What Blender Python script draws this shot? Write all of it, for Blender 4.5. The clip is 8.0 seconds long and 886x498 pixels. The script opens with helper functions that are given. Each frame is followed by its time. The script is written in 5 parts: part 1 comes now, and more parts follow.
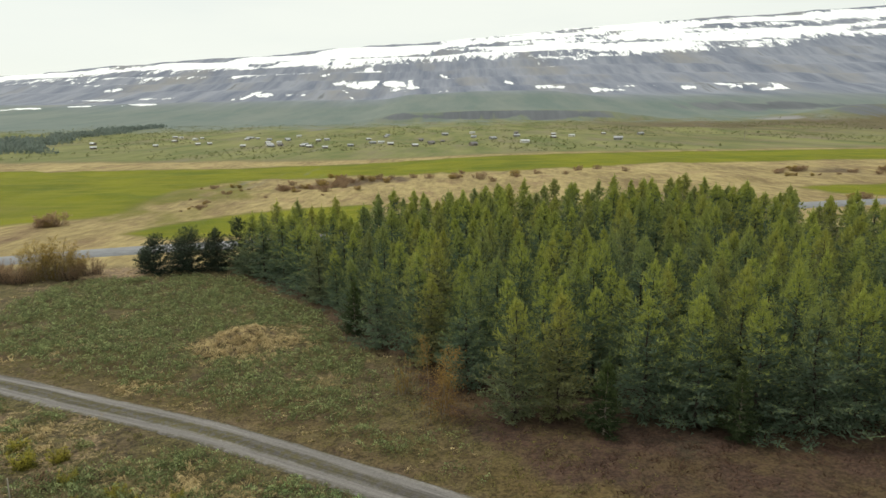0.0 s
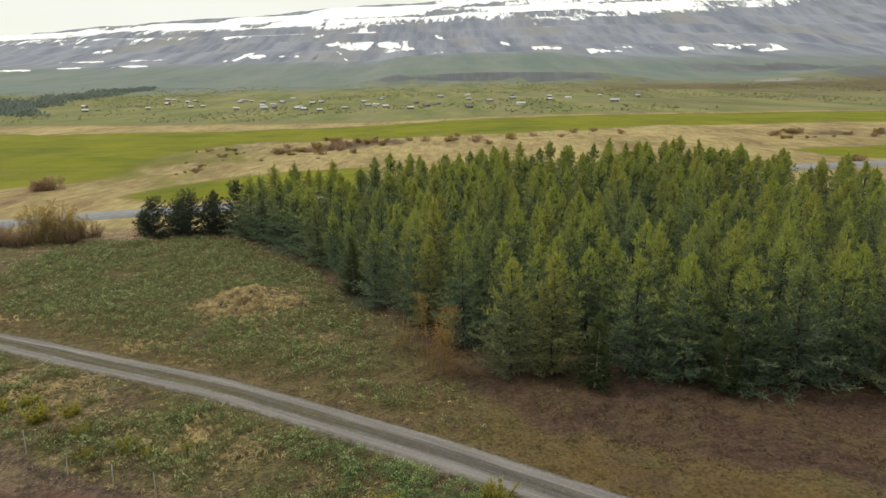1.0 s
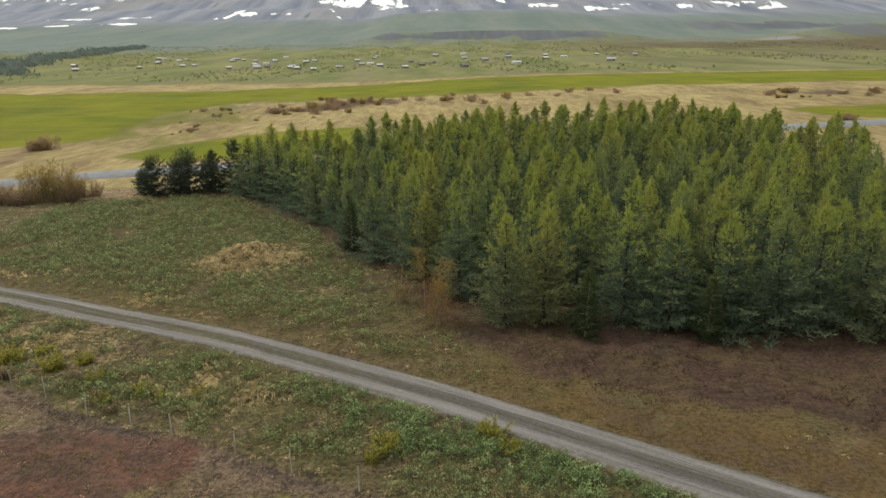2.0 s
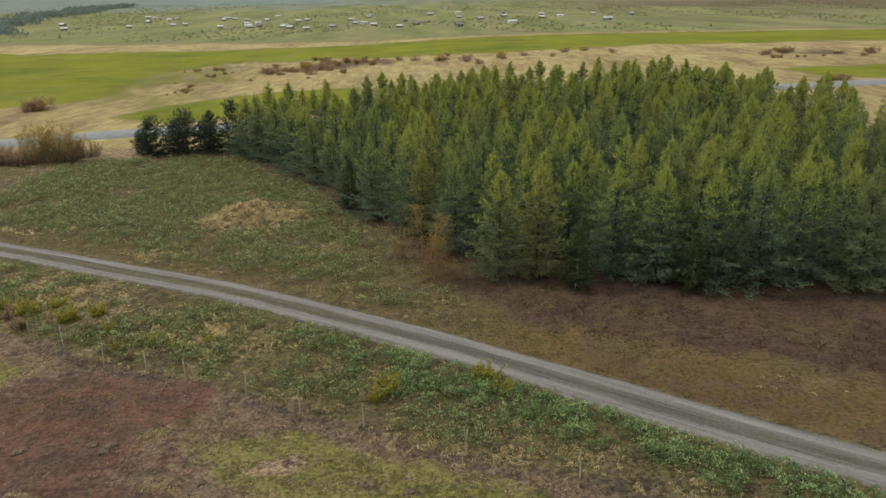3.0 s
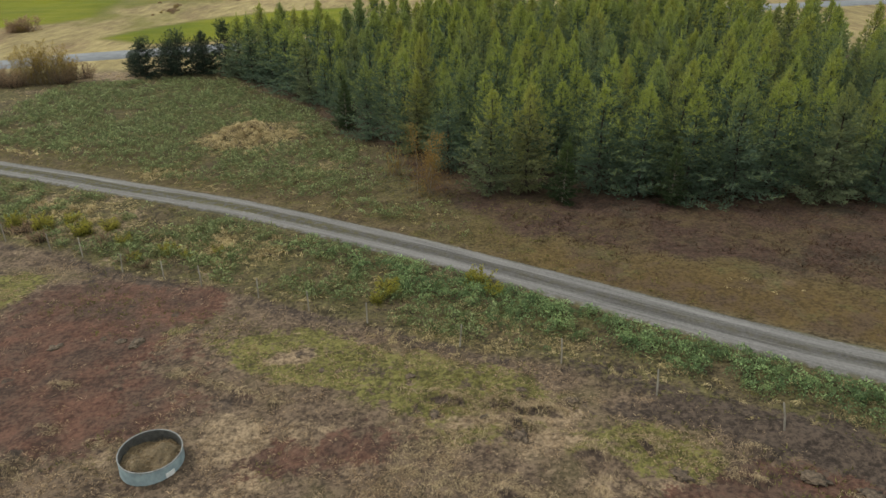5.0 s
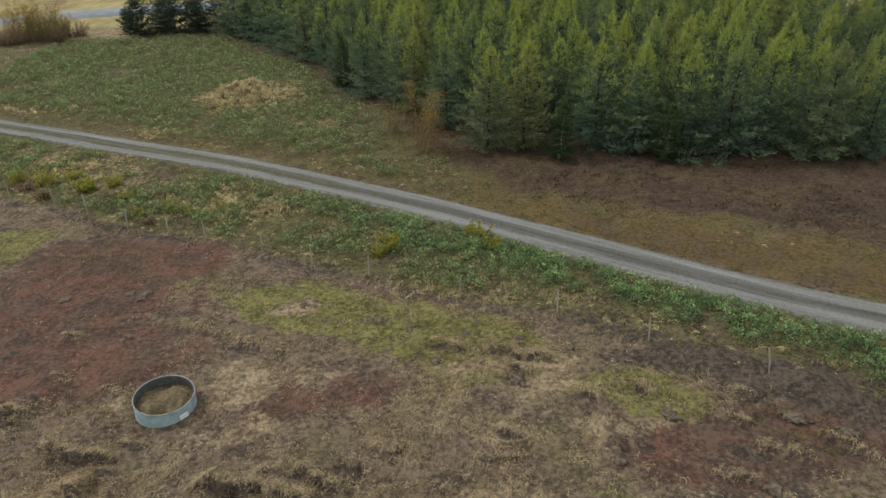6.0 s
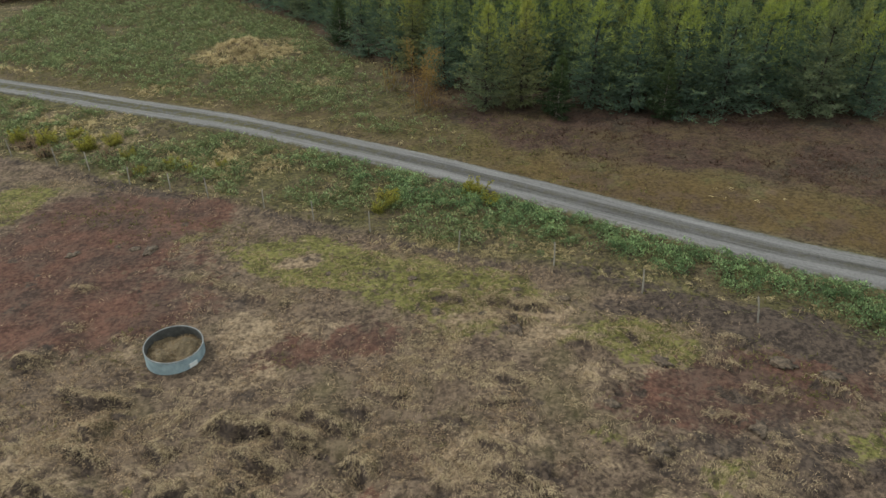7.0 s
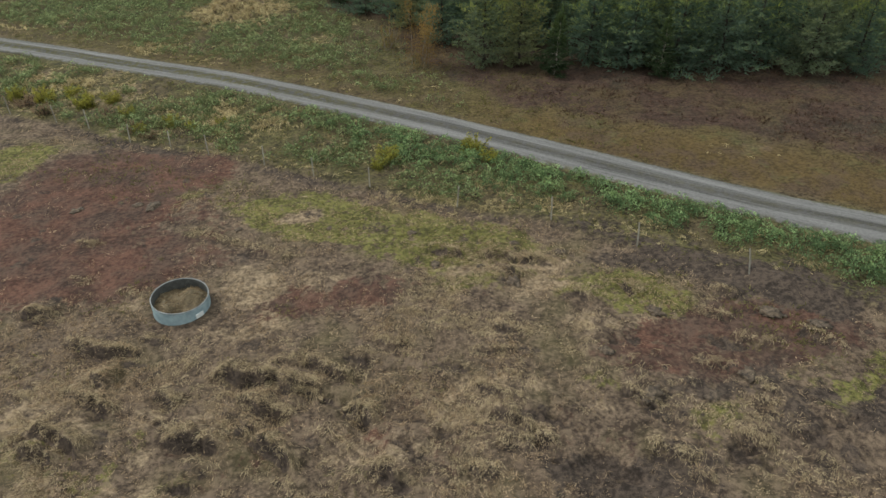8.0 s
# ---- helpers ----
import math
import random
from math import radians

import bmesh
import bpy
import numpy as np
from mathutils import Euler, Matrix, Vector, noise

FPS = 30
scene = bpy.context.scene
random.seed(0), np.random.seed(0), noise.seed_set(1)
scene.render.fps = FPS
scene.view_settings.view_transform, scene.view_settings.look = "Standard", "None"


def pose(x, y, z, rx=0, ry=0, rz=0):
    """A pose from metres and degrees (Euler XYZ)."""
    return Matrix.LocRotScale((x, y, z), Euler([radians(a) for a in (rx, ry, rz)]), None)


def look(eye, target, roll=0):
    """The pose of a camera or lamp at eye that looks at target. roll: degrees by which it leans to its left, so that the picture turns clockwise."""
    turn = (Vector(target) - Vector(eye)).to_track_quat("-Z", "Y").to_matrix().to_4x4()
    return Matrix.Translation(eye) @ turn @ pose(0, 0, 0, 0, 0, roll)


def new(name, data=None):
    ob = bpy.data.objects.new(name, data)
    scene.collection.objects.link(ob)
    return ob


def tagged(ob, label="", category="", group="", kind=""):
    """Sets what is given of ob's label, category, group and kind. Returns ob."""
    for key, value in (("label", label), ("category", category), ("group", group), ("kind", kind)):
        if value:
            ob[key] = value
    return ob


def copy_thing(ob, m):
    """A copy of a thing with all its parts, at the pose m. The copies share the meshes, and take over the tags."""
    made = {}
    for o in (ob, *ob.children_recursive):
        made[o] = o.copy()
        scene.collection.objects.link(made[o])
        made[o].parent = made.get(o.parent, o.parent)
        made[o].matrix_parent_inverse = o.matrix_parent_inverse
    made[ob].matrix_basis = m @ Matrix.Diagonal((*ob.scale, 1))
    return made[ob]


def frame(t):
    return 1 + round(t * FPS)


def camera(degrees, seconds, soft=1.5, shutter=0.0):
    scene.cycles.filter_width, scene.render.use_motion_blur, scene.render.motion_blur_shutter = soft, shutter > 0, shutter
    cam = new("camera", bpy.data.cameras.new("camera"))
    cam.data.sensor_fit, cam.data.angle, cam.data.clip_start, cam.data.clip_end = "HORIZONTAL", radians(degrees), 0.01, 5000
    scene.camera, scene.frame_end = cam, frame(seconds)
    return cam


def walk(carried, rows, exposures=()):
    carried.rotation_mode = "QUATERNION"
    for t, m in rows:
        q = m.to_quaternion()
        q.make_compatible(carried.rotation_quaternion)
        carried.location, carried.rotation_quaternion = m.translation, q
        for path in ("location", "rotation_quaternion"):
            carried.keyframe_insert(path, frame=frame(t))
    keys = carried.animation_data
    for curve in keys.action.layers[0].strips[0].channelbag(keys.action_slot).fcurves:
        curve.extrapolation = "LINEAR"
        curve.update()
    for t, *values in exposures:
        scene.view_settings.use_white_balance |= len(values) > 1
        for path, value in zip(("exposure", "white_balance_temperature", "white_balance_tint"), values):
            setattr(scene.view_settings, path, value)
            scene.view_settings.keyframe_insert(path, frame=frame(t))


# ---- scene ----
cam = camera(65.2, 8.0, soft=1.5)
METRES, EYE, TILT, LEAN, TURN = 10.0, 18.0, -10.5, 0.0, 0.0
ROWS = [
    (0.0, 0.0, 0.0, 0.0, 0.0, 0.0, -0.0),
    (0.5, -0.0052, -0.0521, -0.0083, -0.19, -1.61, 0.06),
    (1.0, -0.0102, -0.1052, -0.017, -0.37, -3.01, 0.1),
    (1.5, -0.0163, -0.18, -0.0311, -0.57, -4.62, 0.13),
    (3.0, -0.039, -0.4505, -0.0672, -1.21, -9.33, 0.21),
    (3.5, -0.0453, -0.5386, -0.0755, -1.42, -10.97, 0.24),
    (4.0, -0.0519, -0.6166, -0.0793, -1.62, -12.58, 0.25),
    (4.5, -0.0593, -0.6758, -0.0829, -1.8, -13.95, 0.25),
    (6.0, -0.0923, -0.8261, -0.0986, -2.36, -18.59, 0.24),
    (6.5, -0.1025, -0.8661, -0.106, -2.52, -20.06, 0.22),
    (7.0, -0.1123, -0.9079, -0.1137, -2.69, -21.62, 0.21),
    (7.5, -0.1209, -0.9472, -0.1216, -2.83, -23.18, 0.18),
    (8.0, -0.1288, -0.9798, -0.1289, -2.99, -24.64, 0.16),
]
walk(cam, [(t, pose(0, 0, EYE, TILT, LEAN, TURN) @ pose(METRES * x, METRES * y, METRES * z, 90 + pitch, roll, yaw)) for t, x, y, z, yaw, pitch, roll in ROWS],
     [(0.0, 0.0, 6650, 8), (1.0, 0.0, 6850, 10), (1.5, 0.0, 6800, 11), (3.0, 0.0, 6600, 10), (3.5, 0.0, 6600, 11), (4.5, 0.0, 6450, 9), (6.0, 0.0, 6100, 7), (8.0, 0.0, 6000, 6)])

# ---- world and sun: high thin overcast, a weak broad sun ----
SUN_ELEVATION, SUN_TURN = 44.0, 292.0
world = bpy.data.worlds.new("sky")
scene.world = world
world.use_nodes = True
wn, wl = world.node_tree.nodes, world.node_tree.links
wn.clear()
w_out, w_bg = wn.new("ShaderNodeOutputWorld"), wn.new("ShaderNodeBackground")
w_sky = wn.new("ShaderNodeTexSky")
w_sky.sky_type, w_sky.sun_disc = "NISHITA", False
w_sky.sun_elevation, w_sky.sun_rotation = radians(SUN_ELEVATION), radians(SUN_TURN)
w_co, w_map = wn.new("ShaderNodeTexCoord"), wn.new("ShaderNodeMapping")
w_map.inputs["Scale"].default_value = (1.0, 1.0, 5.0)
w_noise, w_ramp = wn.new("ShaderNodeTexNoise"), wn.new("ShaderNodeValToRGB")
w_noise.inputs["Scale"].default_value, w_noise.inputs["Detail"].default_value = 2.2, 5.0
w_ramp.color_ramp.elements[0].position, w_ramp.color_ramp.elements[0].color = 0.35, (0.86, 0.86, 0.86, 1)
w_ramp.color_ramp.elements[1].position, w_ramp.color_ramp.elements[1].color = 0.6, (0.97, 0.97, 0.97, 1)
w_mix = wn.new("ShaderNodeMixRGB")
w_mix.inputs[2].default_value = (9.3, 9.7, 9.2, 1)
w_bg.inputs["Strength"].default_value = 0.1
wl.new(w_co.outputs["Generated"], w_map.inputs["Vector"])
wl.new(w_map.outputs["Vector"], w_noise.inputs["Vector"])
wl.new(w_noise.outputs["Fac"], w_ramp.inputs["Fac"])
wl.new(w_ramp.outputs["Color"], w_mix.inputs["Fac"])
wl.new(w_sky.outputs["Color"], w_mix.inputs[1])
wl.new(w_mix.outputs["Color"], w_bg.inputs["Color"])
wl.new(w_bg.outputs["Background"], w_out.inputs["Surface"])

sun_data = bpy.data.lights.new("sun", "SUN")
sun_data.energy, sun_data.angle, sun_data.color = 2.0, radians(10), (1.0, 0.94, 0.83)
sun = new("sun", sun_data)
_a, _e = radians(SUN_TURN), radians(SUN_ELEVATION)
sun.matrix_world = look((math.sin(_a) * math.cos(_e) * 50, math.cos(_a) * math.cos(_e) * 50, math.sin(_e) * 50), (0, 0, 0))


# ---- small tools ----
def _hash(ix, iy, seed):
    n = (ix.astype(np.int64) * 374761393 + iy.astype(np.int64) * 668265263 + seed * 974711) & 0xFFFFFFFF
    n = ((n ^ (n >> 13)) * 1274126177) & 0xFFFFFFFF
    n = ((n ^ (n >> 16)) * 2246822519) & 0xFFFFFFFF
    return ((n ^ (n >> 15)) & 0xFFFFFF) / float(0xFFFFFF)


def vnoise(x, y, seed=0):
    """Smooth value noise, 0 to 1."""
    x, y = np.asarray(x, float), np.asarray(y, float)
    ix, iy = np.floor(x), np.floor(y)
    fx, fy = x - ix, y - iy
    fx, fy = fx * fx * (3 - 2 * fx), fy * fy * (3 - 2 * fy)
    a, b = _hash(ix, iy, seed), _hash(ix + 1, iy, seed)
    c, d = _hash(ix, iy + 1, seed), _hash(ix + 1, iy + 1, seed)
    return (a * (1 - fx) + b * fx) * (1 - fy) + (c * (1 - fx) + d * fx) * fy


def fbm(x, y, size, seed=0, octaves=4):
    """Layered noise, about -1 to 1, with the largest forms of that size in metres."""
    total, amp, norm, f = 0.0, 1.0, 0.0, 1.0 / size
    for k in range(octaves):
        total = total + amp * (2 * vnoise(x * f + 17.3 * k, y * f - 9.1 * k, seed + k) - 1)
        norm += amp
        amp, f = amp * 0.5, f * 2.03
    return total / norm


def step(a, b, v):
    s = np.clip((v - a) / (b - a), 0, 1)
    return s * s * (3 - 2 * s)


def inside(poly, x, y):
    """Signed distance to a polygon's edge, positive within."""
    x, y = np.asarray(x, float), np.asarray(y, float)
    best, odd = np.full(x.shape, 1e9), np.zeros(x.shape, bool)
    for (ax, ay), (bx, by) in zip(poly, poly[1:] + poly[:1]):
        dx, dy = bx - ax, by - ay
        t = np.clip(((x - ax) * dx + (y - ay) * dy) / (dx * dx + dy * dy), 0, 1)
        best = np.minimum(best, np.hypot(x - ax - t * dx, y - ay - t * dy))
        cross = (ay > y) != (by > y)
        odd ^= cross & (x < dx * (y - ay) / (dy if dy else 1e-9) + ax)
    return np.where(odd, best, -best)


# ---- the plan, in metres ----
FENCE = [(-60, 47), (-40, 39.5), (-24, 32.7), (-18.2, 29.3), (-12.9, 26.9), (-9.4, 25.2), (-6.45, 23.4), (-3.36, 21.9), (1.06, 19.5), (5.35, 17.5), (8.9, 15.1), (12.9, 12.6), (30, 3)]
TRACK = [(-130, 92), (-60, 61), (-35.6, 50.0), (-24.5, 44.45), (-14.6, 39.35), (-6.6, 34.3), (1.4, 28.85), (8.7, 23.5), (15.3, 18.7), (20.6, 15.4), (40, 4), (90, -20)]
ROAD = [(-400, -10), (-120, 76), (-80, 91), (-63, 97.5), (-46.6, 104.2), (0, 114), (50, 125), (86, 133.5), (140, 147), (420, 235)]
FOREST = [(-24, 84), (-17, 73), (-11, 66), (-6.5, 55), (-1, 47), (3.5, 40), (9, 37.5), (14, 36), (18, 35.2), (23, 34.3), (34, 32), (46, 36), (48, 60), (47, 78), (43, 98), (31, 106), (10, 106), (-6, 105), (-11, 90), (-19, 92)]
FIELDS = [
    [(-87, 134), (-72, 145), (-66, 160), (-72, 185), (-75, 215), (-60, 238), (-35, 243), (3, 236), (75, 255), (172, 270), (420, 330), (560, 470), (230, 361), (95, 345), (4, 332), (-91, 298), (-150, 285), (-190, 290), (-420, 330), (-380, 160), (-130, 118)],
    [(-57, 121.5), (-53, 133), (-45, 143), (-36, 151), (-24, 154), (-16, 155), (-14, 126), (-20, 118), (-46, 114)],
    [(84, 163.5), (110, 171), (300, 225), (300, 208), (120, 156), (94, 142), (86, 148)],
]
ROUGH = [(-68, 139), (-73, 160), (-80, 205), (-66, 228), (-50, 204), (-55, 165), (-53, 130)]
FEEDER = (-10.95, 13.1)
# broken edges of turf that face the south: middle, half length, heading in degrees
SCARS_WEST = [(-13.5, 10.6, 1.85, -22), (-7.1, 8.5, 1.61, -17), (-13.3, 6.2, 1.32, -26), (-6.6, 6.9, 1.13, -28), (-8.7, 5.7, 1.05, -7), (-5.8, 5.1, 0.97, -47), (-4.5, 8.7, 1.07, -33), (-17.0, 13.1, 0.79, -20),
              (-13.8, 5.6, 0.75, -17), (-11.5, 11.1, 0.52, -18), (-3.2, 6.5, 0.67, -27), (-2.2, 4.0, 0.58, -34), (-12.9, 8.8, 0.54, -25), (-10.1, 7.6, 0.57, -33), (-12.6, 7.6, 0.82, -26), (-10.7, 18.1, 1.67, -26), (-7.7, 16.6, 1.72, -26)]
SCARS_EAST = [(2.0, 5.8, 0.84, -41), (2.9, 5.0, 0.49, -60), (6.5, 6.4, 0.69, -36), (6.9, 4.0, 0.82, -26), (0.8, 3.8, 0.56, -20), (7.4, 3.0, 0.31, -46), (5.5, 12.1, 0.62, -42), (7.7, 12.3, 0.5, -62),
              (11.5, 11.6, 0.59, -29), (14.0, 8.8, 0.86, -52), (10.7, 10.3, 0.5, -34), (3.3, 14.0, 0.5, -64), (0.4, 15.9, 0.96, -23), (3.4, 14.9, 1.66, -20)]


def along(line, x):
    return np.interp(x, [p[0] for p in line], [p[1] for p in line])


def height(x, y):
    """The height of the land, without its fine relief."""
    x, y = np.asarray(x, float), np.asarray(y, float)
    z = 0.2 + 1.6 * np.tanh(x / 40) + 4.0 * np.tanh(x / 400)
    d = np.abs(y)
    u = np.clip(x / np.maximum(d, 300), -1.2, 1.2)
    lift = np.interp(d, [0, 420, 620, 900, 1120, 1300, 1500, 1900, 2300, 2650, 3050, 3700, 4000, 4700], [0, 0, 1, 6, 13, 22, 44, 82, 131, 190, 285, 420, 450, 380])
    k = np.clip(1 + 0.70 * u, 0.42, 1.7)
    hill = np.where(d > 1250, 22 + (lift - 22) * k, lift)
    hill = np.where(y < 0, hill * 0.5, hill)
    far = step(1250, 2000, d)
    hill = hill + far * (14 * fbm(x, y * 0.35, 420, 5, 5) + 7 * np.abs(fbm(x, y * 0.2, 130, 8, 3)) * step(1500, 2400, d))
    hill = hill + far * 6.0 * np.sin(hill / 46 * 2 * math.pi + 1.5 * fbm(x, y, 600, 9, 2))
    # the broken edge of a lava terrace across the middle distance
    edge = 1180 + 60 * fbm(x, y * 0, 300, 21, 3)
    ledge = 14 * step(0, 18, y - edge) * step(-170, -60, x) * (1 - step(240, 400, x)) * (1 - step(500, 900, y - edge))
    ledge = ledge + 24 * np.exp(-(((x - 730) / 130) ** 2 + ((y - 1180) / 120) ** 2))
    rough = 0.9 * fbm(x, y, 16, 31, 4) * step(150, 185, y) * (1 - step(240, 330, y + 0.25 * x * (x < 0)))
    z = z + hill + ledge + rough + 2.5 * fbm(x, y, 90, 33, 4) * step(340, 620, d)
    z = z + 1.2 * np.exp(-(((x + 16.5) / 3.8) ** 2 + ((y - 56.5) / 3.4) ** 2)) * (0.8 + 0.9 * fbm(x, y, 1.8, 35, 4))
    return z


def minor_scars():
    """Small random breaks in the sward, thick in the lower paddock and thin above."""
    pick = np.random.default_rng(23)
    out = []
    for _ in range(130):
        x, y = pick.uniform(-20, 18), pick.uniform(1.5, 21)
        keep = np.interp(y, [2, 9, 11, 21], [1.0, 0.8, 0.16, 0.06]) * (0.45 if x > 6 else 1.0)
        length, way = pick.uniform(0.3, 0.9), pick.normal(-24, 14)
        if pick.random() < keep and y < float(along(FENCE, x)) - 1.5 and math.hypot(x - FEEDER[0], y - FEEDER[1]) > 2.2:
            out.append((x, y, length, way))
    return out


SCARS = [(*q, 0.44) for q in SCARS_WEST[:15]] + [(*q, 0.13) for q in SCARS_WEST[15:]] + [(*q, 0.26) for q in SCARS_EAST] + [(*q, 0.06 + 0.12 * q[2]) for q in minor_scars()]


def scarps(x, y):
    """The broken edges: how far they lift the ground, and where their bare faces lie."""
    x, y = np.asarray(x, float), np.asarray(y, float)
    lift, face = np.zeros(x.shape), np.zeros(x.shape)
    for k, (cx, cy, half, way, tall) in enumerate(SCARS):
        at = (np.abs(x - cx) < half + 2.2) & (np.abs(y - cy) < half + 2.2)
        if not at.any():
            continue
        dx, dy, a = x[at] - cx, y[at] - cy, radians(way)
        u = (dx * math.cos(a) + dy * math.sin(a)) / half
        v = dy * math.cos(a) - dx * math.sin(a) + 0.14 * half * u * u * (1 if k % 3 else -1) + 0.34 * fbm(x[at], y[at], 0.7, 141 + k % 7, 3)
        w = step(1.2, 0.6, np.abs(u))
        lift[at] += tall * w * (step(-0.10, 0.05, v) * np.exp(-np.maximum(v, 0) / (0.5 + 0.5 * half)) - 0.40 * np.exp(-((v + 0.26) / 0.20) ** 2))
        face[at] = np.maximum(face[at], w * step(-0.36, -0.16, v) * step(0.08, -0.02, v) * min(0.9, 0.15 + 2.0 * tall))
    return lift, face


def turf(x, y):
    """Where the paddock's sward is broken, and there: 1 on the standing turf, 0 in the trodden gaps."""
    low = step(11.2, 8.2, y + 0.05 * x + 2.2 * fbm(x, y, 6, 41, 2))
    soft = step(0.15, 0.7, fbm(x, y, 5, 46, 2) + 0.2 * step(3, 8, x))
    m = fbm(x, y * 1.6 + 0.3 * x, 1.7, 45, 4)
    bare = 1 - 0.8 * np.exp(-(((x - 9) / 4.2) ** 2 + ((y - 6.8) / 1.5) ** 2))
    return low * (1 - 0.55 * soft) * bare, step(-0.50, -0.28, m)


def bare_soil(x, y):
    """The paddock's bare red ground, 0 to 1."""
    def spot(cx, cy, rx, ry):
        return np.exp(-(((x - cx) / rx) ** 2 + ((y - cy) / ry) ** 2))
    red = 1.0 * spot(-17.0, 18.6, 5.4, 4.6) + 0.95 * spot(-15.5, 24.8, 5.5, 2.8) + 0.5 * spot(-18.5, 27.4, 4, 1.8) + 0.6 * spot(-21, 22, 4, 5) + 0.72 * spot(-3.6, 13.0, 4.6, 1.7) + 0.5 * spot(-9.4, 16.8, 2.6, 0.9)
    red = red + 1.3 * spot(10.4, 8.8, 4.2, 1.2) + 0.85 * spot(12.6, 9.8, 5.0, 2.6) + 0.45 * spot(0.5, 10.2, 3, 0.9) + 0.4 * spot(-13, 14.5, 3, 1.6)
    return step(0.14, 0.90, 0.5 * fbm(x * 0.55, y, 5.0, 67, 5) + 0.35 * fbm(x, y, 1.3, 68, 3) + 1.1 * red + 0.06)


def dark_earth(x, y):
    """Dark trodden earth at the east end of the fence, 0 to 1."""
    spot = np.exp(-(((x - 13.4) / 4.6) ** 2 + ((y - 12.0 + 0.35 * (x - 13.4)) / 1.7) ** 2)) + 0.55 * np.exp(-(((x - 8.4) / 3.2) ** 2 + ((y - 14.4) / 1.0) ** 2))
    return step(0.20, 0.75, spot + 0.45 * fbm(x, y, 1.4, 74, 4))


def relief(x, y):
    """Fine relief near by: hummocks, tussocks, and the worn bed of the track."""
    side, beyond = y - along(FENCE, x), y - along(TRACK, x)
    near = 1 - step(90, 140, np.hypot(x, y))
    pad = step(1.0, -1.0, side)
    amp, mesa = turf(x, y)
    lift, _ = scarps(x, y)
    hum = 0.06 * fbm(x, y, 1.2, 43, 3) + 0.08 * fbm(x, y, 4, 44, 2)
    z = pad * (hum * (1 - amp) + lift + amp * (0.20 * mesa - 0.12 + 0.11 * fbm(x, y, 0.5, 47, 3) + 0.20 * fbm(x, y * 1.4 + 0.5 * x, 1.5, 49, 2) + 0.14 * fbm(x, y, 4, 48, 2)))
    z = z + (1 - pad) * (0.12 * fbm(x, y, 2.2, 51, 4) + 0.10 * fbm(x, y, 7, 53, 2))
    bank = 0.30 * np.exp(-((side - 0.3) / 0.8) ** 2) * (0.6 + 0.5 * fbm(x, y, 3, 55, 2))
    bed = step(2.3, 1.3, np.abs(beyond) * 0.83)
    flat = step(1.6, 3.0, np.hypot(x - FEEDER[0], y - FEEDER[1]))
    return near * (z * (1 - bed) * flat + bank - 0.05 * bed)


def ground_z(x, y):
    return height(x, y) + relief(x, y)


# ---- meshes ----
def mesh_np(name, verts, faces):
    """A mesh from arrays: verts n x 3, faces m x 3 or m x 4."""
    verts, faces = np.asarray(verts, np.float32), np.asarray(faces, np.int32)
    me = bpy.data.meshes.new(name)
    me.vertices.add(len(verts))
    me.vertices.foreach_set("co", verts.ravel())
    n, k = faces.shape
    me.loops.add(n * k)
    me.loops.foreach_set("vertex_index", faces.ravel())
    me.polygons.add(n)
    me.polygons.foreach_set("loop_start", np.arange(n, dtype=np.int32) * k)
    me.polygons.foreach_set("loop_total", np.full(n, k, np.int32))
    me.update(calc_edges=True)
    me.validate()
    return me


def paint(me, name, values):
    """A colour attribute of plain masks on the vertices."""
    layer = me.color_attributes.new(name, "FLOAT_COLOR", "POINT")
    layer.data.foreach_set("color", np.asarray(values, np.float32).ravel())


def smooth(me):
    me.polygons.foreach_set("use_smooth", np.ones(len(me.polygons), bool))


def part(name, bm, material, parent=None, label=""):
    me = bpy.data.meshes.new(name)
    bm.to_mesh(me)
    bm.free()
    me.materials.append(material)
    ob = new(name, me)
    ob.parent = parent
    return tagged(ob, label)


def part_np(name, verts, faces, material, parent=None, label="", soft=False):
    me = mesh_np(name, verts, faces)
    me.materials.append(material)
    if soft:
        smooth(me)
    ob = new(name, me)
    ob.parent = parent
    return tagged(ob, label)


# ---- materials ----
def nodes_of(name):
    mat = bpy.data.materials.new(name)
    mat.use_nodes = True
    nt = mat.node_tree
    nt.nodes.clear()
    return mat, nt


